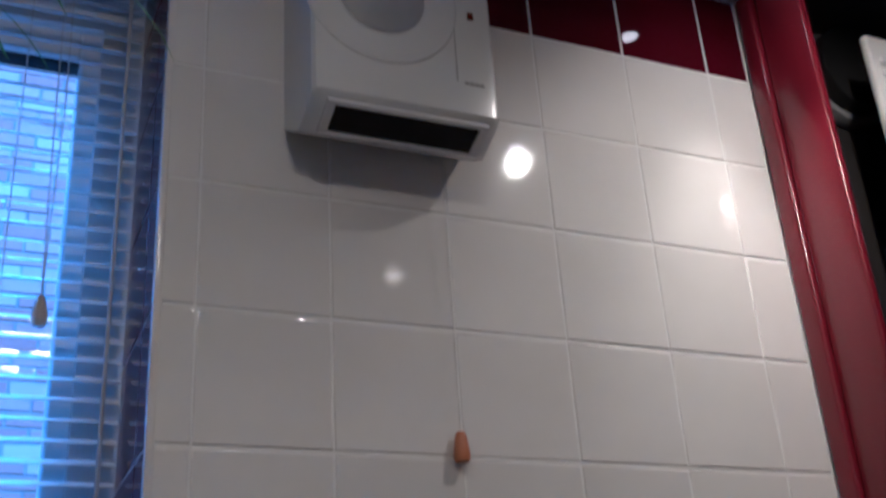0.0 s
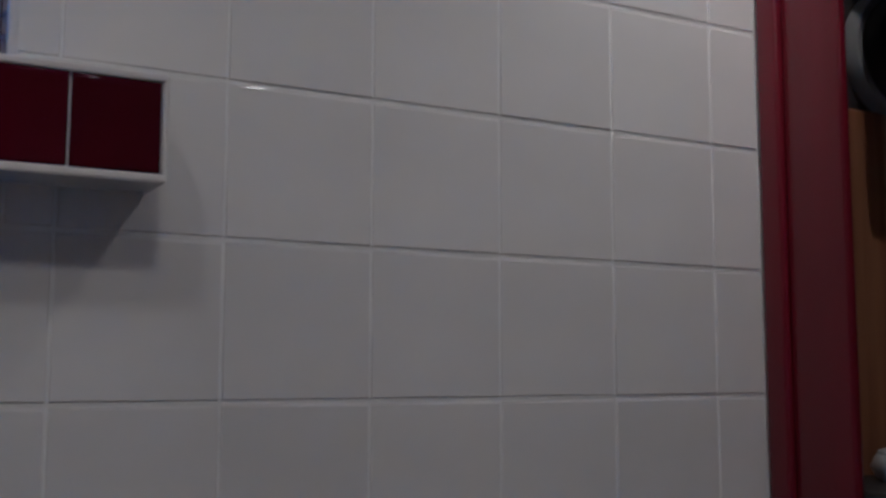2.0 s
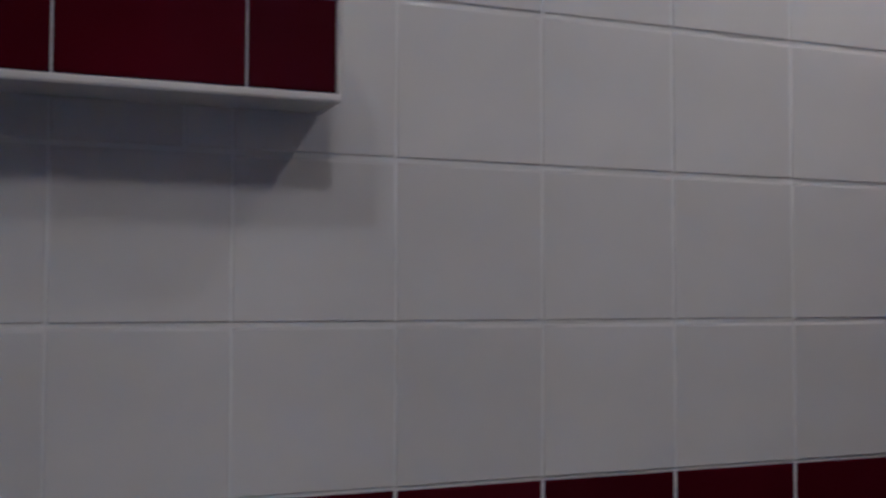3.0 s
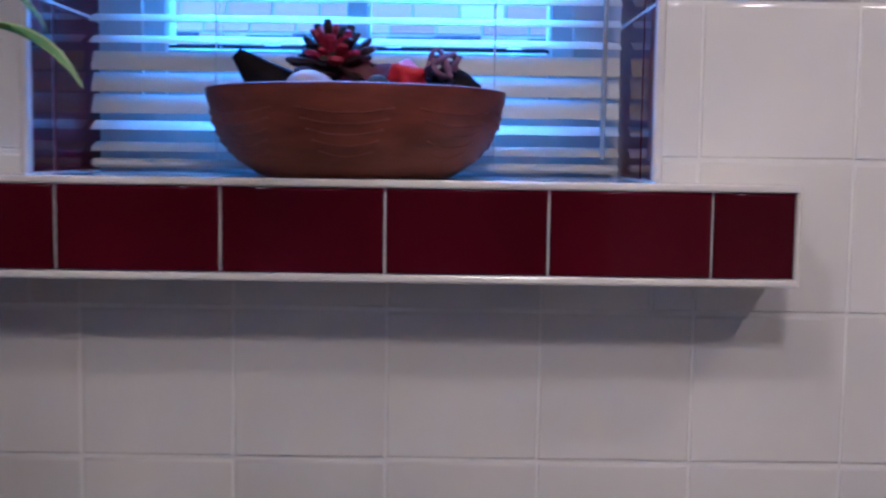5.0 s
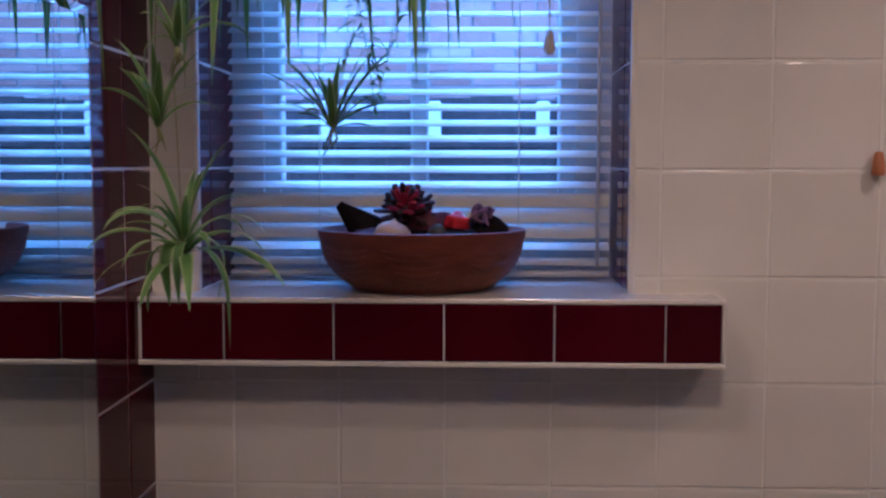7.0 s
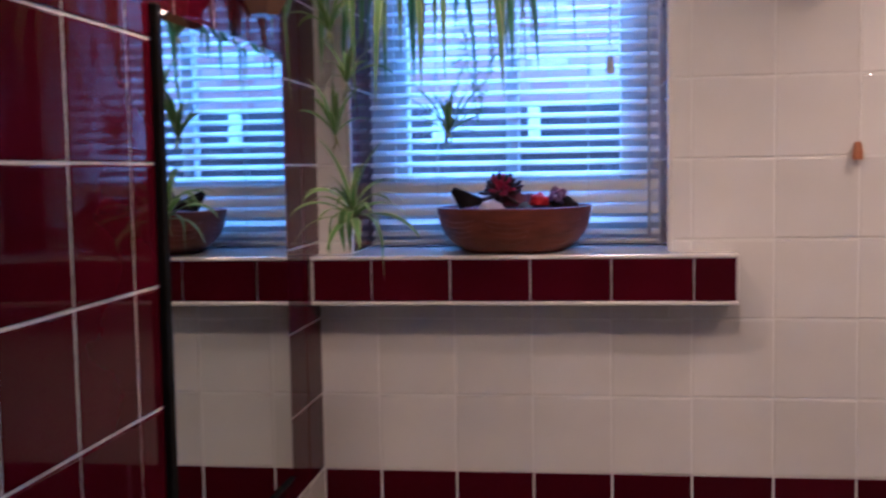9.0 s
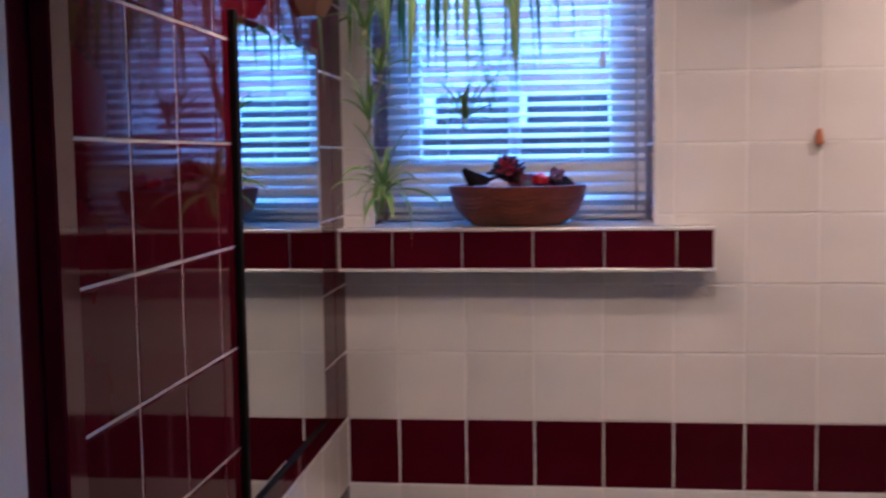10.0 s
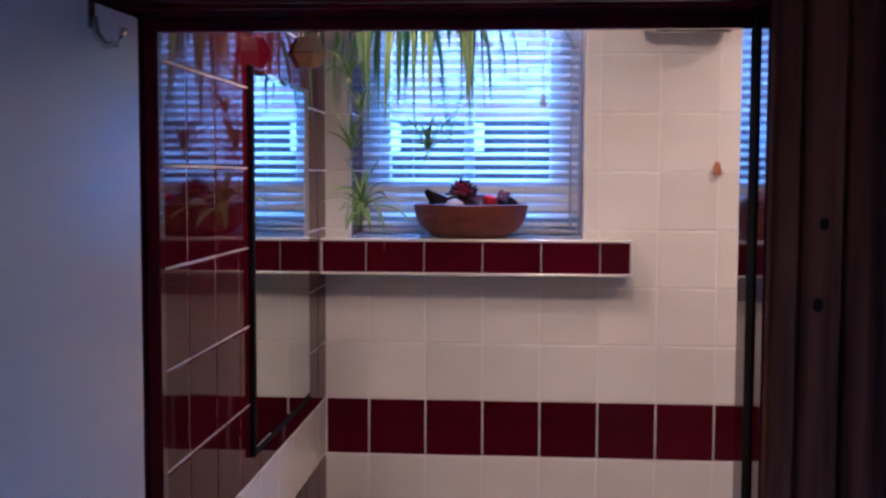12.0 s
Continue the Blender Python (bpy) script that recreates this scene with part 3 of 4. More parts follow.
# filling below the rim
for k, (dx, dy, sx_, m) in enumerate(((-0.06, 0.03, 0.05, DRY_PLUM), (0.0, 0.06, 0.055, DRY_BLACK), (0.06, 0.04, 0.05, DRY_PLUM), (0.0, -0.05, 0.05, DRY_BLACK), (0.07, -0.04, 0.045, DRY_BLACK), (-0.07, -0.04, 0.04, DRY_PLUM))):
    lump("dried_pod", "dark wrinkled dried pod lying in the wooden bowl", "pot-pourri", (BX + dx, BYY + dy, BZ + 0.062), (sx_, sx_, 0.035), (0, 0, k * 50), m, k + 1)
# a black leaning pod, wedge shaped
bm = bmesh.new()
bmesh.ops.create_cone(bm, cap_ends=True, segments=10, radius1=0.040, radius2=0.006, depth=0.088)
bmesh.ops.subdivide_edges(bm, edges=bm.edges, cuts=2)
for v in bm.verts:
    v.co.y *= 0.55
    v.co += v.co.normalized() * 0.005 * noise.noise(v.co * 60)
pod = tagged(new("wedge_pod", mesh_of("wedge_pod", bm, DRY_BLACK, 60)), "black pointed dried pod leaning on the bowl's rim", "pot-pourri", "pot-pourri in the bowl")
pod.matrix_basis = pose(BX - 0.088, BYY - 0.02, BZ + 0.102, 0, -48, 0)
lump("shell_piece", "pale pinkish shell lying in the wooden bowl", "pot-pourri", (BX - 0.038, BYY - 0.085, BZ + 0.090), (0.026, 0.02, 0.020), (0, 10, 0), SHELL, 11, 0.12)
lump("red_petal", "bright red dyed petal ball in the wooden bowl", "pot-pourri", (BX + 0.053, BYY - 0.060, BZ + 0.108), (0.019, 0.017, 0.015), (0, 8, 30), DRY_RED, 13, 0.35)
lump("plum_petal", "dark plum dried petal in the wooden bowl", "pot-pourri", (BX + 0.010, BYY - 0.03, BZ + 0.100), (0.040, 0.028, 0.022), (0, -12, 0), DRY_PLUM, 14, 0.3)
lump("green_pod", "grey green seed pod in the wooden bowl", "pot-pourri", (BX + 0.026, BYY - 0.085, BZ + 0.094), (0.013, 0.012, 0.013), (0, 0, 0), GREEN_POD, 15, 0.1)
lump("dried_pod", "black wrinkled dried pod lying in the wooden bowl", "pot-pourri", (BX + 0.096, BYY - 0.035, BZ + 0.095), (0.032, 0.026, 0.022), (0, 14, 20), DRY_BLACK, 16, 0.25)
lump("dried_pod", "black wrinkled dried pod lying in the wooden bowl", "pot-pourri", (BX + 0.05, BYY - 0.075, BZ + 0.086), (0.030, 0.02, 0.014), (0, 0, -10), DRY_BLACK, 17, 0.25)
bm = bmesh.new()
tube(bm, [(0.0135 * math.cos(1.7 * q / 3), 0.0125 * math.sin(2.3 * q / 3), 0.0125 * math.cos(3.1 * q / 3 + 1)) for q in range(60)], 0.0026, 5)
curl = tagged(new("violet_curl", mesh_of("violet_curl", bm, VIOLET, True)), "curled violet wood shaving in the wooden bowl", "pot-pourri", "pot-pourri in the bowl")
curl.matrix_basis = pose(BX + 0.087, BYY - 0.06, BZ + 0.118, 70, 20, 0)
# cone with open dark red scales
bm = bmesh.new()
cr = random.Random(2)
for k in range(58):     # blunt thick scales that stand off a small core
    u = (k + 0.5) / 58
    a, e = k * 2.39996, math.asin(1 - 1.45 * u)
    d = Vector((math.cos(a) * math.cos(e), math.sin(a) * math.cos(e), math.sin(e)))
    d = (d + Vector((cr.uniform(-0.2, 0.2), cr.uniform(-0.2, 0.2), 0.25))).normalized()
    side = d.cross(Vector((0, 0, 1)) if abs(d.z) < 0.95 else Vector((1, 0, 0))).normalized()
    up = side.cross(d)
    length, w = cr.uniform(0.024, 0.036), cr.uniform(0.0032, 0.0052)
    bend = up * cr.uniform(-0.004, 0.006)
    rows = []
    for f_, wf, tf in ((0.15, 0.5, 0.5), (0.6, 0.75, 0.55), (0.86, 1.15, 0.62), (1.0, 0.8, 0.42)):
        c = d * (length * f_) + bend * f_ * f_
        rows.append([bm.verts.new(c + side * (sx_ * w * wf) + up * (sz_ * w * tf)) for sx_, sz_ in ((-1, -0.6), (0, -1), (1, -0.6), (1, 0.6), (0, 1), (-1, 0.6))])
    mi = 1 if cr.random() < 0.36 else 0
    fs = [bm.faces.new(rows[-1])]
    for ra, rb in zip(rows, rows[1:]):
        fs += [bm.faces.new((ra[q], ra[(q + 1) % 6], rb[(q + 1) % 6], rb[q])) for q in range(6)]
    for f in fs:
        f.material_index = mi
bmesh.ops.create_icosphere(bm, subdivisions=2, radius=0.014)
bmesh.ops.recalc_face_normals(bm, faces=bm.faces)
CONE_DARK = simple("cone_scale", (0.018, 0.008, 0.010), (0.04, 0.014, 0.018), 0.6, 30.0)
CONE_RED = simple("cone_scale_red", (0.26, 0.008, 0.045), (0.36, 0.014, 0.06), 0.55, 30.0)
cone = tagged(new("pine_cone", mesh_of("pine_cone", bm, [CONE_DARK, CONE_RED])), "dark red open pine cone on the pot-pourri", "pine cone", "pot-pourri in the bowl")
cone.matrix_basis = pose(BX - 0.022, BYY - 0.03, BZ + 0.120, 6, 8, 0) @ Matrix.Diagonal((1.34, 1.25, 1.30, 1))

# ---- fan heater ----
HX0, HX1 = 0.705, 0.937
heater = thing("fan_heater", "white plastic wall fan heater with a pull cord", "heater", (HX0, 0, 2.176))
W = HX1 - HX0
prof = [(0.0, 0.034), (-0.045, 0.006), (-0.062, 0.0), (-0.068, 0.0), (-0.110, 0.018), (-0.116, 0.026), (-0.116, 0.30), (-0.108, 0.325), (-0.09, 0.332), (0.0, 0.332)]
bm = bmesh.new()
loops = []
for x, k in ((0.0, 0.006), (0.004, 0.0015), (0.012, 0.0), (W - 0.012, 0.0), (W - 0.004, 0.0015), (W, 0.006)):
    loops.append([bm.verts.new((x, min(0.0, y + (k if y < -0.05 else 0)), 0.17 + (z - 0.17) * (1 - k * 2))) for y, z in prof])
for a, b in zip(loops, loops[1:]):
    for i in range(len(prof)):
        bm.faces.new((a[i], b[i], b[(i + 1) % len(prof)], a[(i + 1) % len(prof)]))
bm.faces.new(loops[0]), bm.faces.new(loops[-1][::-1])
bmesh.ops.recalc_face_normals(bm, faces=bm.faces)
part("case", bm, HEATER, heater, smooth=35)
slope = math.degrees(math.atan2(0.018, 0.042))
# flat near-black slab stands in for the shaded outlet opening
SLOT = simple("outlet_shade", (0.004, 0.004, 0.004), (0.007, 0.007, 0.007), 0.95, 20.0)
out = part("outlet", boxes((0.030, W - 0.026, -0.0175, 0.0175, -0.0042, 0.002), bevel=0.001), SLOT, heater, "outlet slot, a near-black slab for the shade inside")
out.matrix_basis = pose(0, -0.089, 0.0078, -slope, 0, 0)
lip = bmesh.new()
for s_ in ((0.018, W - 0.014, -0.024, -0.018, -0.005, 0.002), (0.018, W - 0.014, 0.018, 0.023, -0.005, 0.002), (0.018, 0.029, -0.018, 0.018, -0.005, 0.002), (W - 0.025, W - 0.014, -0.018, 0.018, -0.005, 0.002)):
    box(lip, *s_, bevel=0.001)
lp = part("outlet_rim", lip, HEATER, heater)
lp.matrix_basis = pose(0, -0.089, 0.0078, -slope, 0, 0)
bm = lathe(bmesh.new(), [(0.0, 0.0), (0.054, 0.0), (0.056, 0.001), (0.060, 0.003), (0.062, 0.003), (0.096, 0.002), (0.098, 0.0)], (0, 0, 0), 56)
bm.transform(pose(0.086, -0.116, 0.172, 90))
ring_part = part("intake_ring", bm, HEATER, heater, smooth=40)
bm = lathe(bmesh.new(), [(0.0, 0.003), (0.053, 0.003), (0.055, 0.0015)], (0, 0, 0), 48)
bm.transform(pose(0.086, -0.116, 0.172, 90))
part("intake_grille", bm, HEATER_GREY, ring_part, "grey round intake grille", smooth=40)
part("panel_groove", boxes((W - 0.054, W - 0.0525, -0.1166, -0.1155, 0.07, 0.29)), HEATER_GREY, heater)
RED_LAMP = simple("dark_red_lens", (0.10, 0.01, 0.01), (0.14, 0.015, 0.015), 0.2, 20.0)
part("pilot_lens", boxes((W - 0.034, W - 0.026, -0.1185, -0.1155, 0.162, 0.172), bevel=0.001), RED_LAMP, heater, "small dark red pilot light")
for k in range(4):
    part("marking_bar", boxes((W - 0.044 + k * 0.0066, W - 0.0388 + k * 0.0066, -0.1168, -0.1158, 0.066, 0.070)), HEATER_GREY, heater)
cx = 0.905
pc = thing("pull_cord", "white pull cord with a small wooden toggle", "pull cord", (cx, -0.0105, 2.18))
part("cord", tube(bmesh.new(), [(-0.006, -0.016, 0.02), (-0.004, -0.010, -0.03), (-0.001, -0.004, -0.15), (0, 0, -0.33)], 0.0006, 6), CORD, pc)
part("toggle", lathe(bmesh.new(), [(0.0, 0.0), (0.0045, 0.0), (0.0065, -0.004), (0.0092, -0.022), (0.0095, -0.028), (0.008, -0.033), (0.0, -0.033)], (0, 0, -0.331), 16), ORANGE, pc, "varnished wooden toggle", smooth=50)
part("cord_end", tube(bmesh.new(), [(0, 0, -0.363), (0.0015, 0.0, -0.38)], 0.0008, 5), CORD, pc)

# ---- hanging spider plants ----
def leaf_material(name, c1, c2):
    m, n, l, b = material(name, c1, 0.6)
    vary(m, n, l, b, c1, c2, 14.0, stretch=(1, 1, 0.3))
    # thin leaf: part of the light comes through from behind
    back, mix = n.new("ShaderNodeBsdfTranslucent"), n.new("ShaderNodeMixShader")
    back.inputs["Color"].default_value = (*[min(1.0, 2.2 * c) for c in c2], 1)
    mix.inputs[0].default_value = 0.26
    l.new(b.outputs[0], mix.inputs[1])
    l.new(back.outputs[0], mix.inputs[2])
    l.new(mix.outputs[0], n["Material Output"].inputs["Surface"])
    return m


LEAF = leaf_material("spider_leaf_green", (0.050, 0.115, 0.022), (0.100, 0.195, 0.040))
LEAF_PALE = leaf_material("spider_leaf_cream", (0.17, 0.24, 0.085), (0.27, 0.33, 0.14))
STALK = leaf_material("runner_stalk", (0.16, 0.19, 0.07), (0.24, 0.25, 0.10))


def blade(bm, base, azim, length, width, rise, droop, twist=0.0, n=9, early=False):
    """A strap leaf with pale margins, that rises, bends over and hangs."""
    p = Vector(base)
    e = math.radians(rise)
    turn = math.radians(rise + droop) / n
    d_h = Vector((math.cos(azim), math.sin(azim), 0))
    rows = []
    for k in range(n + 1):
        u = k / n
        d = d_h * math.cos(e) + Vector((0, 0, math.sin(e)))
        side = Vector((-d_h.y, d_h.x, 0))
        up = side.cross(d) * -1
        side = side * math.cos(twist * u) + up * math.sin(twist * u)
        w = width * (0.55 + 0.45 * math.sin(min(1, u * 2.2) * math.pi / 2)) * (1 - u ** 2.6) + 0.0003
        fold = up * (-0.22 * w)
        rows.append([bm.verts.new(p - side * w), bm.verts.new(p - side * w * 0.70 + fold * 0.5), bm.verts.new(p + fold), bm.verts.new(p + side * w * 0.70 + fold * 0.5), bm.verts.new(p + side * w)])
        p = p + d * (length / n)
        e -= turn * ((2.6 * (1 - u) ** 1.3 + 0.15) if early else (0.5 + 1.0 * u)) if e > math.radians(-86) else 0
    for a, b in zip(rows, rows[1:]):
        for i in range(4):
            f = bm.faces.new((a[i], a[i + 1], b[i + 1], b[i]))
            f.material_index = 1 if i in (0, 3) else 0


PLX, PLY, PLZ = 0.13, -0.24, 2.25
POT = simple("terracotta_glaze", (0.30, 0.13, 0.06), (0.42, 0.20, 0.10), 0.5, 12.0, 0.3, 40.0, 0.002)
plant = thing("spider_plant", "variegated spider plant trailing runners from a hanging pot", "plant", (0, 0, 0))
part("pot", lathe(bmesh.new(), [(0.0, 0.0), (0.050, 0.0), (0.056, 0.006), (0.072, 0.07), (0.078, 0.072), (0.078, 0.085), (0.073, 0.086), (0.068, 0.075), (0.0, 0.070)], (PLX, PLY, PLZ - 0.085), 32), POT, plant, "terracotta pot", smooth=40)
for k in range(3):
    a = 2 * math.pi * k / 3 + 0.4
    part("hanger_cord", tube(bmesh.new(), [(PLX + 0.077 * math.cos(a), PLY + 0.077 * math.sin(a), PLZ - 0.005), (PLX, PLY, CEIL - 0.02)], 0.0012, 5), CORD, plant)
part("ceiling_hook", lathe(bmesh.new(), [(0.0, -0.03), (0.004, -0.028), (0.004, -0.006), (0.014, -0.004), (0.014, 0.0)], (PLX, PLY, CEIL), 14), CHROME, plant, smooth=40)
pr = random.Random(21)
for k in range(80):
    az = 2 * math.pi * k / 80 * 11 + pr.uniform(-0.2, 0.2)
    bm = bmesh.new()
    blade(bm, (PLX + 0.055 * math.cos(az), PLY + 0.055 * math.sin(az), PLZ - 0.01), az, 0.18 + 0.34 * pr.random() ** 1.2, pr.uniform(0.0075, 0.0115), pr.uniform(0, 55), pr.uniform(56, 80), pr.uniform(-1.2, 1.2), 14, pr.random() < 0.7)
    part("leaf", bm, [LEAF, LEAF_PALE], plant, smooth=True)


def runner(pts):
    part("runner", tube(bmesh.new(), pts, 0.0006, 5), STALK, plant, smooth=True)


runner([(PLX - 0.04, PLY - 0.03, PLZ), (PLX - 0.08, PLY - 0.09, PLZ - 0.02), (0.055, -0.40, 2.1), (0.036, -0.412, 1.93), (0.043, -0.41, 1.72)])
runner([(PLX - 0.05, PLY - 0.02, PLZ), (PLX - 0.10, PLY - 0.08, PLZ - 0.01), (0.025, -0.405, 2.15), (0.014, -0.412, 1.88)])
runner([(PLX + 0.01, PLY - 0.05, PLZ), (PLX + 0.02, PLY - 0.09, PLZ - 0.05), (0.205, -0.29, 2.05), (0.198, -0.275, 1.95), (0.180, -0.27, 1.875)])
runner([(PLX + 0.04, PLY - 0.03, PLZ), (PLX + 0.10, PLY - 0.03, PLZ - 0.02), (0.262, -0.268, 2.15), (0.262, -0.268, 2.04), (0.246, -0.27, 1.96)])

def fan(at, leaves, seed):
    """Young leaves that stand up and out from one point, with short roots below it."""
    r = random.Random(seed)
    for az, rise, length, width, droop in leaves:
        bm = bmesh.new()
        blade(bm, at, math.radians(az + r.uniform(-15, 15)), length, width, rise, droop * r.uniform(0.8, 1.0), r.uniform(-0.9, 0.9), 10, droop > 70 and r.random() < 0.25)
        part("leaf", bm, [LEAF, LEAF_PALE], plant, smooth=True)
    for k in range(4):
        x, y, z = at
        part("root", tube(bmesh.new(), [at, (x + r.uniform(-0.006, 0.006), y, z - 0.012), (x + r.uniform(-0.012, 0.012), y + r.uniform(-0.005, 0.005), z - r.uniform(0.02, 0.034))], [0.0022, 0.0014, 0.0004], 5), STALK, plant, smooth=True)


def wisp(pts, seed, n=12, start=0.35):
    """A runner's flowering end: a thin stalk with small narrow bracts along it."""
    runner(pts)
    r = random.Random(seed)
    vs = [Vector(p) for p in pts]
    for k in range(n):
        u = (start + (1 - start) * k / (n - 1)) * (len(vs) - 1)
        q = min(int(u), len(vs) - 2)
        bm = bmesh.new()
        blade(bm, vs[q].lerp(vs[q + 1], u - q), r.uniform(0, 2 * math.pi), r.uniform(0.016, 0.034), r.uniform(0.0014, 0.0024), r.uniform(-30, 70), r.uniform(20, 60), r.uniform(-0.5, 0.5), 4)
        part("bract", bm, [LEAF, LEAF_PALE], plant, smooth=True)


# the low plantlet: two leaves up, the rest arching over
fan((0.044, -0.410, 1.738), [(172, 82, 0.150, 0.0068, -30), (15, 84, 0.130, 0.0062, -40), (250, 76, 0.100, 0.0056, 0), (100, 80, 0.110, 0.0052, -10), (0, 70, 0.112, 0.0062, 84), (-8, 62, 0.112, 0.0066, 86), (-78, 2, 0.130, 0.0076, 86), (-15, 14, 0.135, 0.0070, 86), (205, 10, 0.115, 0.0066, 86), (-105, -6, 0.100, 0.0074, 86), (-45, 26, 0.150, 0.0070, 86), (-125, 30, 0.112, 0.0076, 80), (-30, 36, 0.130, 0.0074, 84), (-55, 52, 0.078, 0.0064, 82), (-150, 56, 0.100, 0.0060, 70), (150, 74, 0.085, 0.0050, 40), (-100, 58, 0.095, 0.0066, 84), (75, 78, 0.120, 0.0050, 0), (-145, 48, 0.102, 0.0076, 84), (185, 40, 0.115, 0.0060, 86), (205, 68, 0.112, 0.0058, 86), (60, 62, 0.095, 0.0056, 84), (110, 58, 0.088, 0.0056, 84), (-95, 66, 0.102, 0.0070, 84), (-170, 70, 0.100, 0.0048, 60), (40, 74, 0.100, 0.0050, 30), (-20, 76, 0.110, 0.0050, 40), (-70, 78, 0.095, 0.0050, 20), (140, 66, 0.110, 0.0048, 60)], 3)
fan((0.019, -0.412, 1.868), [(175, 80, 0.108, 0.0058, -34), (150, 70, 0.085, 0.0054, -10), (10, 78, 0.092, 0.0058, -30), (40, 66, 0.075, 0.0052, 0), (-60, 74, 0.082, 0.0058, -20), (-100, 60, 0.062, 0.0052, 10), (-20, 50, 0.085, 0.0044, 82), (200, 60, 0.075, 0.0046, 20), (250, 70, 0.080, 0.0050, -10), (-80, 80, 0.095, 0.0050, -40), (70, 76, 0.085, 0.0048, -20)], 4)
fan((0.040, -0.412, 1.950), [(180, 76, 0.090, 0.0050, -20), (0, 70, 0.085, 0.0050, 0), (60, 60, 0.075, 0.0044, 30), (-70, 66, 0.078, 0.0052, 0), (-120, 55, 0.070, 0.0046, 40), (20, 50, 0.090, 0.0044, 84), (-40, 78, 0.095, 0.0048, -30), (120, 70, 0.080, 0.0046, 0), (-150, 60, 0.090, 0.0042, 84)], 41)
fan((0.014, -0.412, 2.030), [(175, 72, 0.095, 0.0054, 0), (0, 64, 0.090, 0.0054, 30), (-60, 60, 0.080, 0.0052, 30), (90, 60, 0.075, 0.0046, 30), (220, 50, 0.095, 0.0046, 84), (-30, 74, 0.100, 0.0050, -10), (-100, 70, 0.085, 0.0050, 0), (150, 50, 0.090, 0.0042, 84)], 42)
fan((0.181, -0.270, 1.872), [(170, 52, 0.105, 0.0052, -15), (178, 68, 0.098, 0.0050, -30), (160, 35, 0.062, 0.0044, 20), (0, 62, 0.115, 0.0052, -35), (8, 74, 0.140, 0.0056, -55), (-10, 40, 0.070, 0.0046, 10), (-80, 66, 0.078, 0.0054, -10), (60, 55, 0.076, 0.0044, 10), (-120, 45, 0.060, 0.0044, 40), (190, 15, 0.050, 0.0038, 60), (-5, 20, 0.056, 0.0040, 50), (175, 80, 0.090, 0.0048, -40), (-60, 78, 0.088, 0.0050, -40), (150, 60, 0.080, 0.0042, -20), (20, 50, 0.075, 0.0042, -10), (-100, 80, 0.070, 0.0048, -30), (185, 40, 0.080, 0.0042, 10), (-15, 70, 0.095, 0.0046, -40)], 5)
wisp([(0.195, -0.27, 2.14), (0.206, -0.272, 2.06), (0.216, -0.27, 1.99), (0.233, -0.27, 1.885)], 6, 22, 0.4)
wisp([(0.255, -0.268, 2.12), (0.268, -0.27, 2.05), (0.252, -0.27, 1.975), (0.230, -0.27, 1.895)], 7, 24, 0.25)
wisp([(0.225, -0.27, 2.12), (0.214, -0.27, 2.03), (0.204, -0.271, 1.975), (0.190, -0.27, 1.930)], 8, 14, 0.4)
wisp([(0.210, -0.27, 2.13), (0.222, -0.27, 2.05), (0.226, -0.271, 1.98), (0.238, -0.27, 1.915)], 9, 16, 0.4)
# long leaves trailing down before the window's edge and the glass
for at, az, length, width, twist in (((0.06, -0.30, 2.24), 300, 0.50, 0.0085, 0.6), ((0.09, -0.30, 2.25), 285, 0.42, 0.0090, -0.5), ((0.17, -0.29, 2.25), 280, 0.43, 0.0105, 0.3), ((0.17, -0.27, 2.25), 310, 0.40, 0.0085, 0.9), ((0.20, -0.26, 2.26), 330, 0.34, 0.0070, -0.7), ((0.04, -0.29, 2.25), 225, 0.42, 0.0080, 0.4), ((0.13, -0.31, 2.25), 265, 0.40, 0.0090, -0.4), ((0.19, -0.27, 2.25), 325, 0.34, 0.0075, 0.4), ((0.02, -0.26, 2.25), 190, 0.46, 0.0085, 0.2)):
    bm = bmesh.new()
    blade(bm, at, math.radians(az), length, width, 30, 70, twist, 14, True)
    part("leaf", bm, [LEAF, LEAF_PALE], plant, smooth=True)

# ---- small pot hung in the window ----
small = thing("hanging_pot", "small faceted tan and dark brown pot hung above the mirror", "plant pot", (-0.057, -0.53, 2.072))
POT_TAN = simple("tan_clay", (0.12, 0.066, 0.038), (0.17, 0.095, 0.056), 0.16, 14.0, 0.3, 50.0, 0.001)
POT_DARK = simple("dark_brown_clay", (0.012, 0.009, 0.008), (0.022, 0.016, 0.014), 0.16, 14.0, 0.3, 50.0, 0.001)
bm = lathe(bmesh.new(), [(0.0, -0.032), (0.024, -0.032), (0.041, -0.004)], (0, 0, 0), 6)
part("lower_half", bm, POT_TAN, small, "tan facets")
bm = lathe(bmesh.new(), [(0.041, -0.0035), (0.041, 0.0), (0.027, 0.032), (0.023, 0.032), (0.034, 0.004)], (0, 0, 0), 6)
part("upper_half", bm, POT_DARK, small, "dark brown facets")
for k in range(3):
    a = 2 * math.pi * k / 3
    part("hanger_cord", tube(bmesh.new(), [(0.025 * math.cos(a), 0.025 * math.sin(a), 0.032), (0, 0, CEIL - 2.072)], 0.0008, 5), CORD, small)

# ---- tiles ----
def on_north(u, z):
    return Matrix.Translation((u, 0.0, z))


def on_west(u, z):
    return pose(XL, u, z, 0, 0, 90)


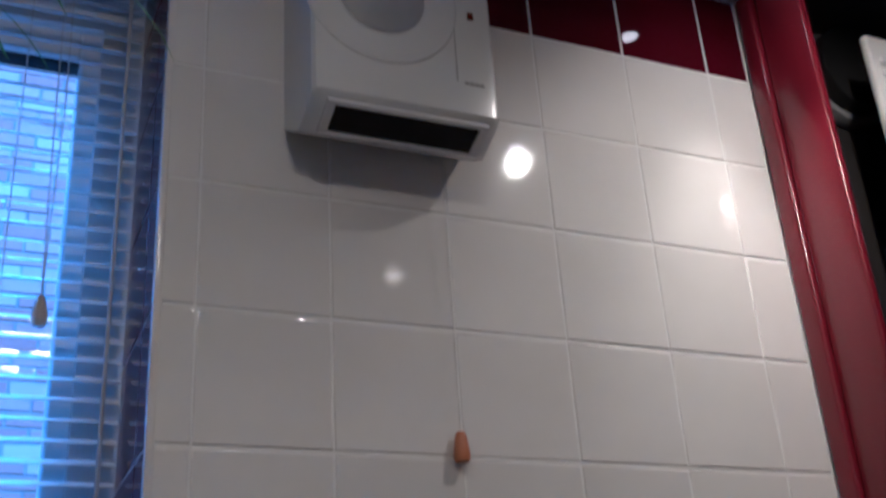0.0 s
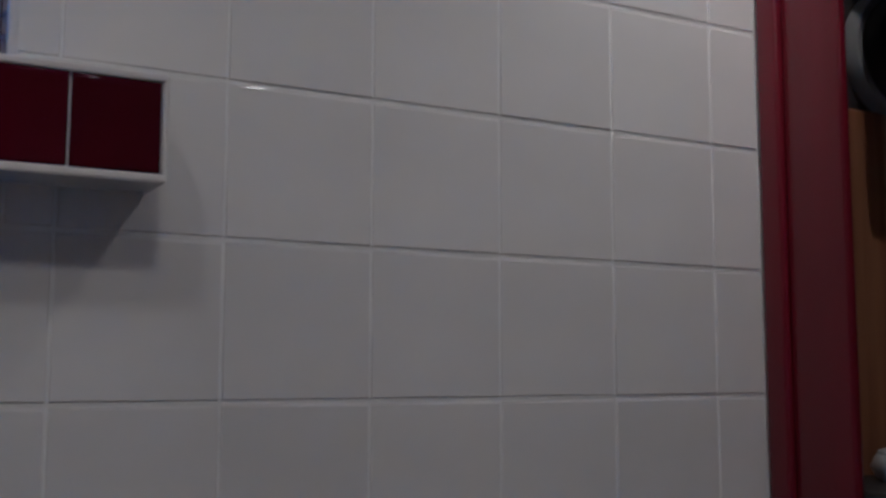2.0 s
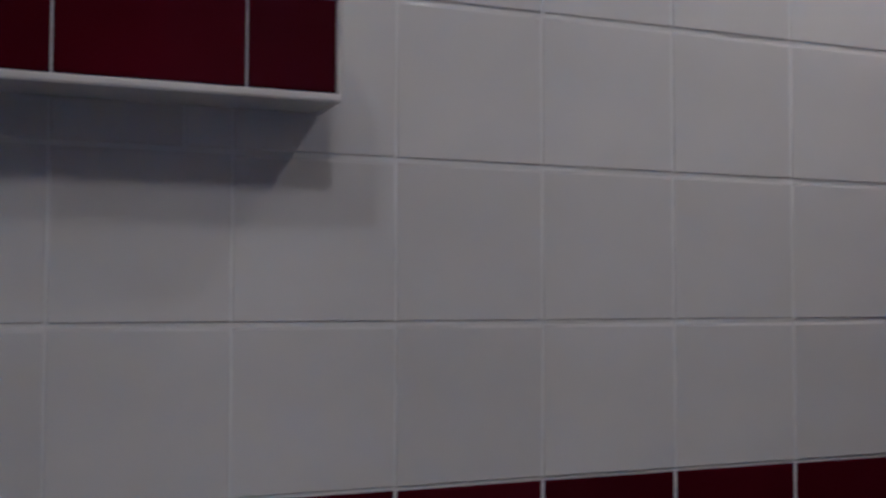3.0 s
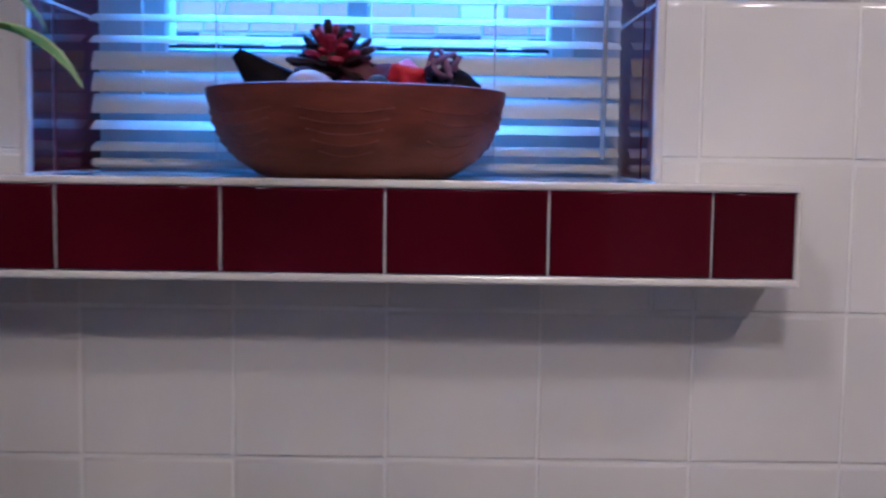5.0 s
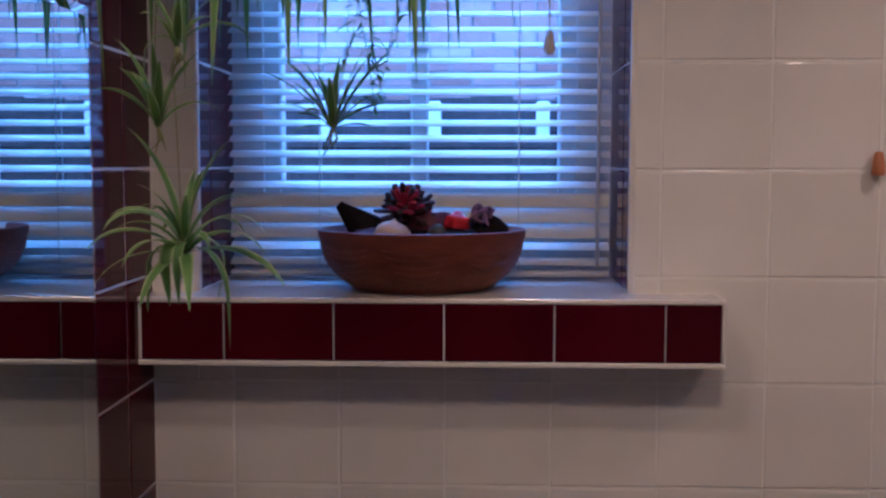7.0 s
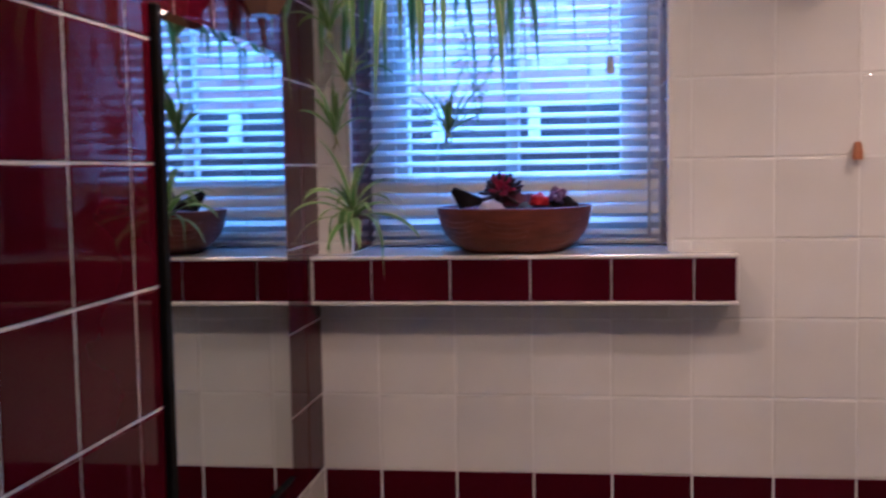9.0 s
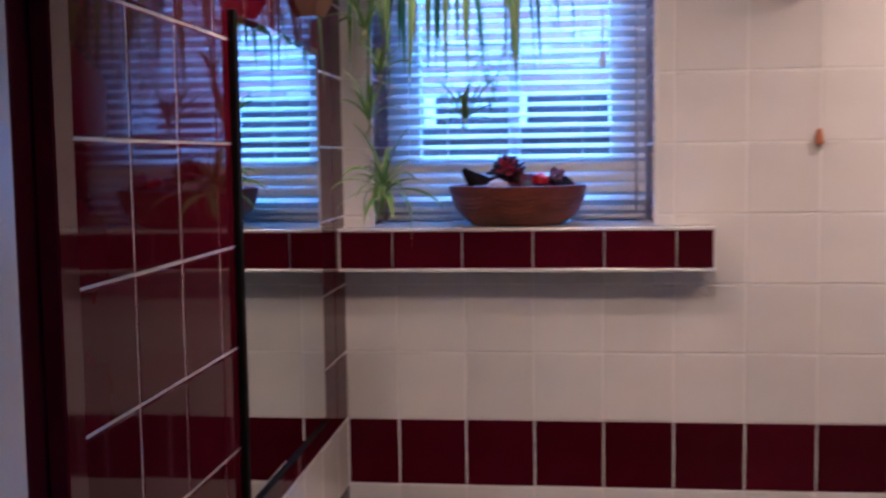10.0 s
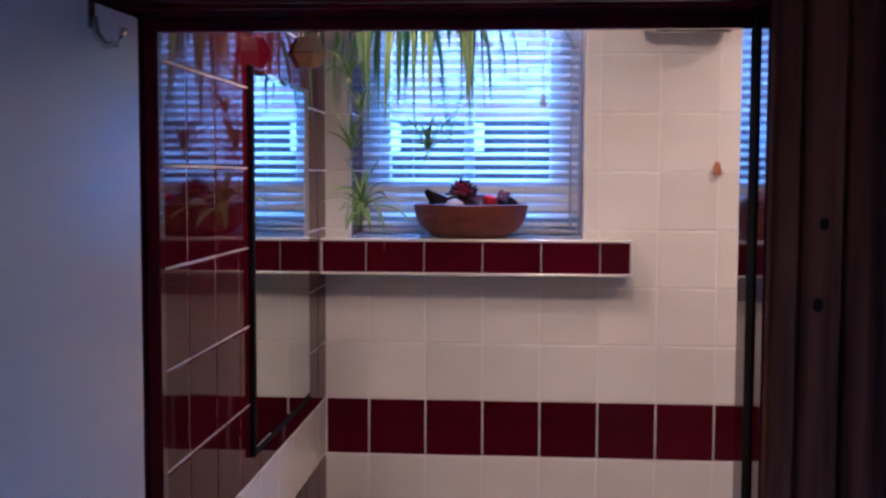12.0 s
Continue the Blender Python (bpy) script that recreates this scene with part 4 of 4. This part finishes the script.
def cuts(a, b, origin):
    """Joint lines from a to b, a tile apart, through origin."""
    k0, k1 = math.ceil((a - origin) / P + 0.02), math.floor((b - origin) / P - 0.02)
    return [a] + [origin + k * P for k in range(k0, k1 + 1)] + [b]


zs = [Z0 + k * P for k in range(-8, 10)]
xs = cuts(XL, XR, 0.0)
for j, (z0, z1) in enumerate(zip(zs, zs[1:])):
    mat = RED_TILE if j in (7, 16) else WHITE_TILE
    for x0, x1 in zip(xs, xs[1:]):
        spans = [(x0, x1, z0, z1)]
        if z1 > SILL_B + 0.001 and z0 < WIN_T - 0.001:      # cut round the window
            spans = []
            if x0 < WIN_L:
                spans.append((x0, min(x1, WIN_L), z0, z1))
            if x1 > WIN_R:
                spans.append((max(x0, WIN_R), x1, z0, z1))
            ml, mr = max(x0, WIN_L), min(x1, WIN_R)
            if ml < mr:
                if z0 < SILL_B - 0.02:
                    spans.append((ml, mr, z0, SILL_B))
                if z1 > WIN_T + 0.02:
                    spans.append((ml, mr, WIN_T, z1))
        for s in spans:
            lay_tile(wall_window, mat, *s, on_north, joint=0.0030 if mat is RED_TILE else 0.0010)
ys = cuts(DOOR_Y, 0.0, -1.178)
for j, (z0, z1) in enumerate(zip(zs, zs[1:])):
    mat = WHITE_TILE if j == 7 else RED_TILE
    for y0, y1 in zip(ys, ys[1:]):
        lay_tile(wall_left, mat, y0, y1, z0, z1, on_west, 0.06, 0.0030)
sx = [XL + 0.004, 0.003, 0.154, 0.305, 0.455, 0.605, 0.681]
for x0, x1 in zip(sx, sx[1:]):
    lay_tile(sill, RED_TILE, x0, x1, SILL_B + 0.0005, SILL_T - 0.0065, lambda u, z: Matrix.Translation((u, SILL_Y, z)), 0.05)
# window reveals, faced with burgundy tiles
for side, x, turn in (("l", WIN_L, 90), ("r", WIN_R, -90)):
    zr = [SILL_T - 0.001] + [z for z in zs if SILL_T + 0.03 < z < WIN_T - 0.02] + [WIN_T]
    for z0, z1 in zip(zr, zr[1:]):
        for y0, y1 in ((0.0, 0.076), (0.076, 0.228)):
            off = 0.0014 if side == "l" else -0.0014
            lay_tile(wall_window, RED_TILE, y0, y1, z0, z1, lambda u, z: pose(x + off, u, z, 0, 0, turn), 0.04)
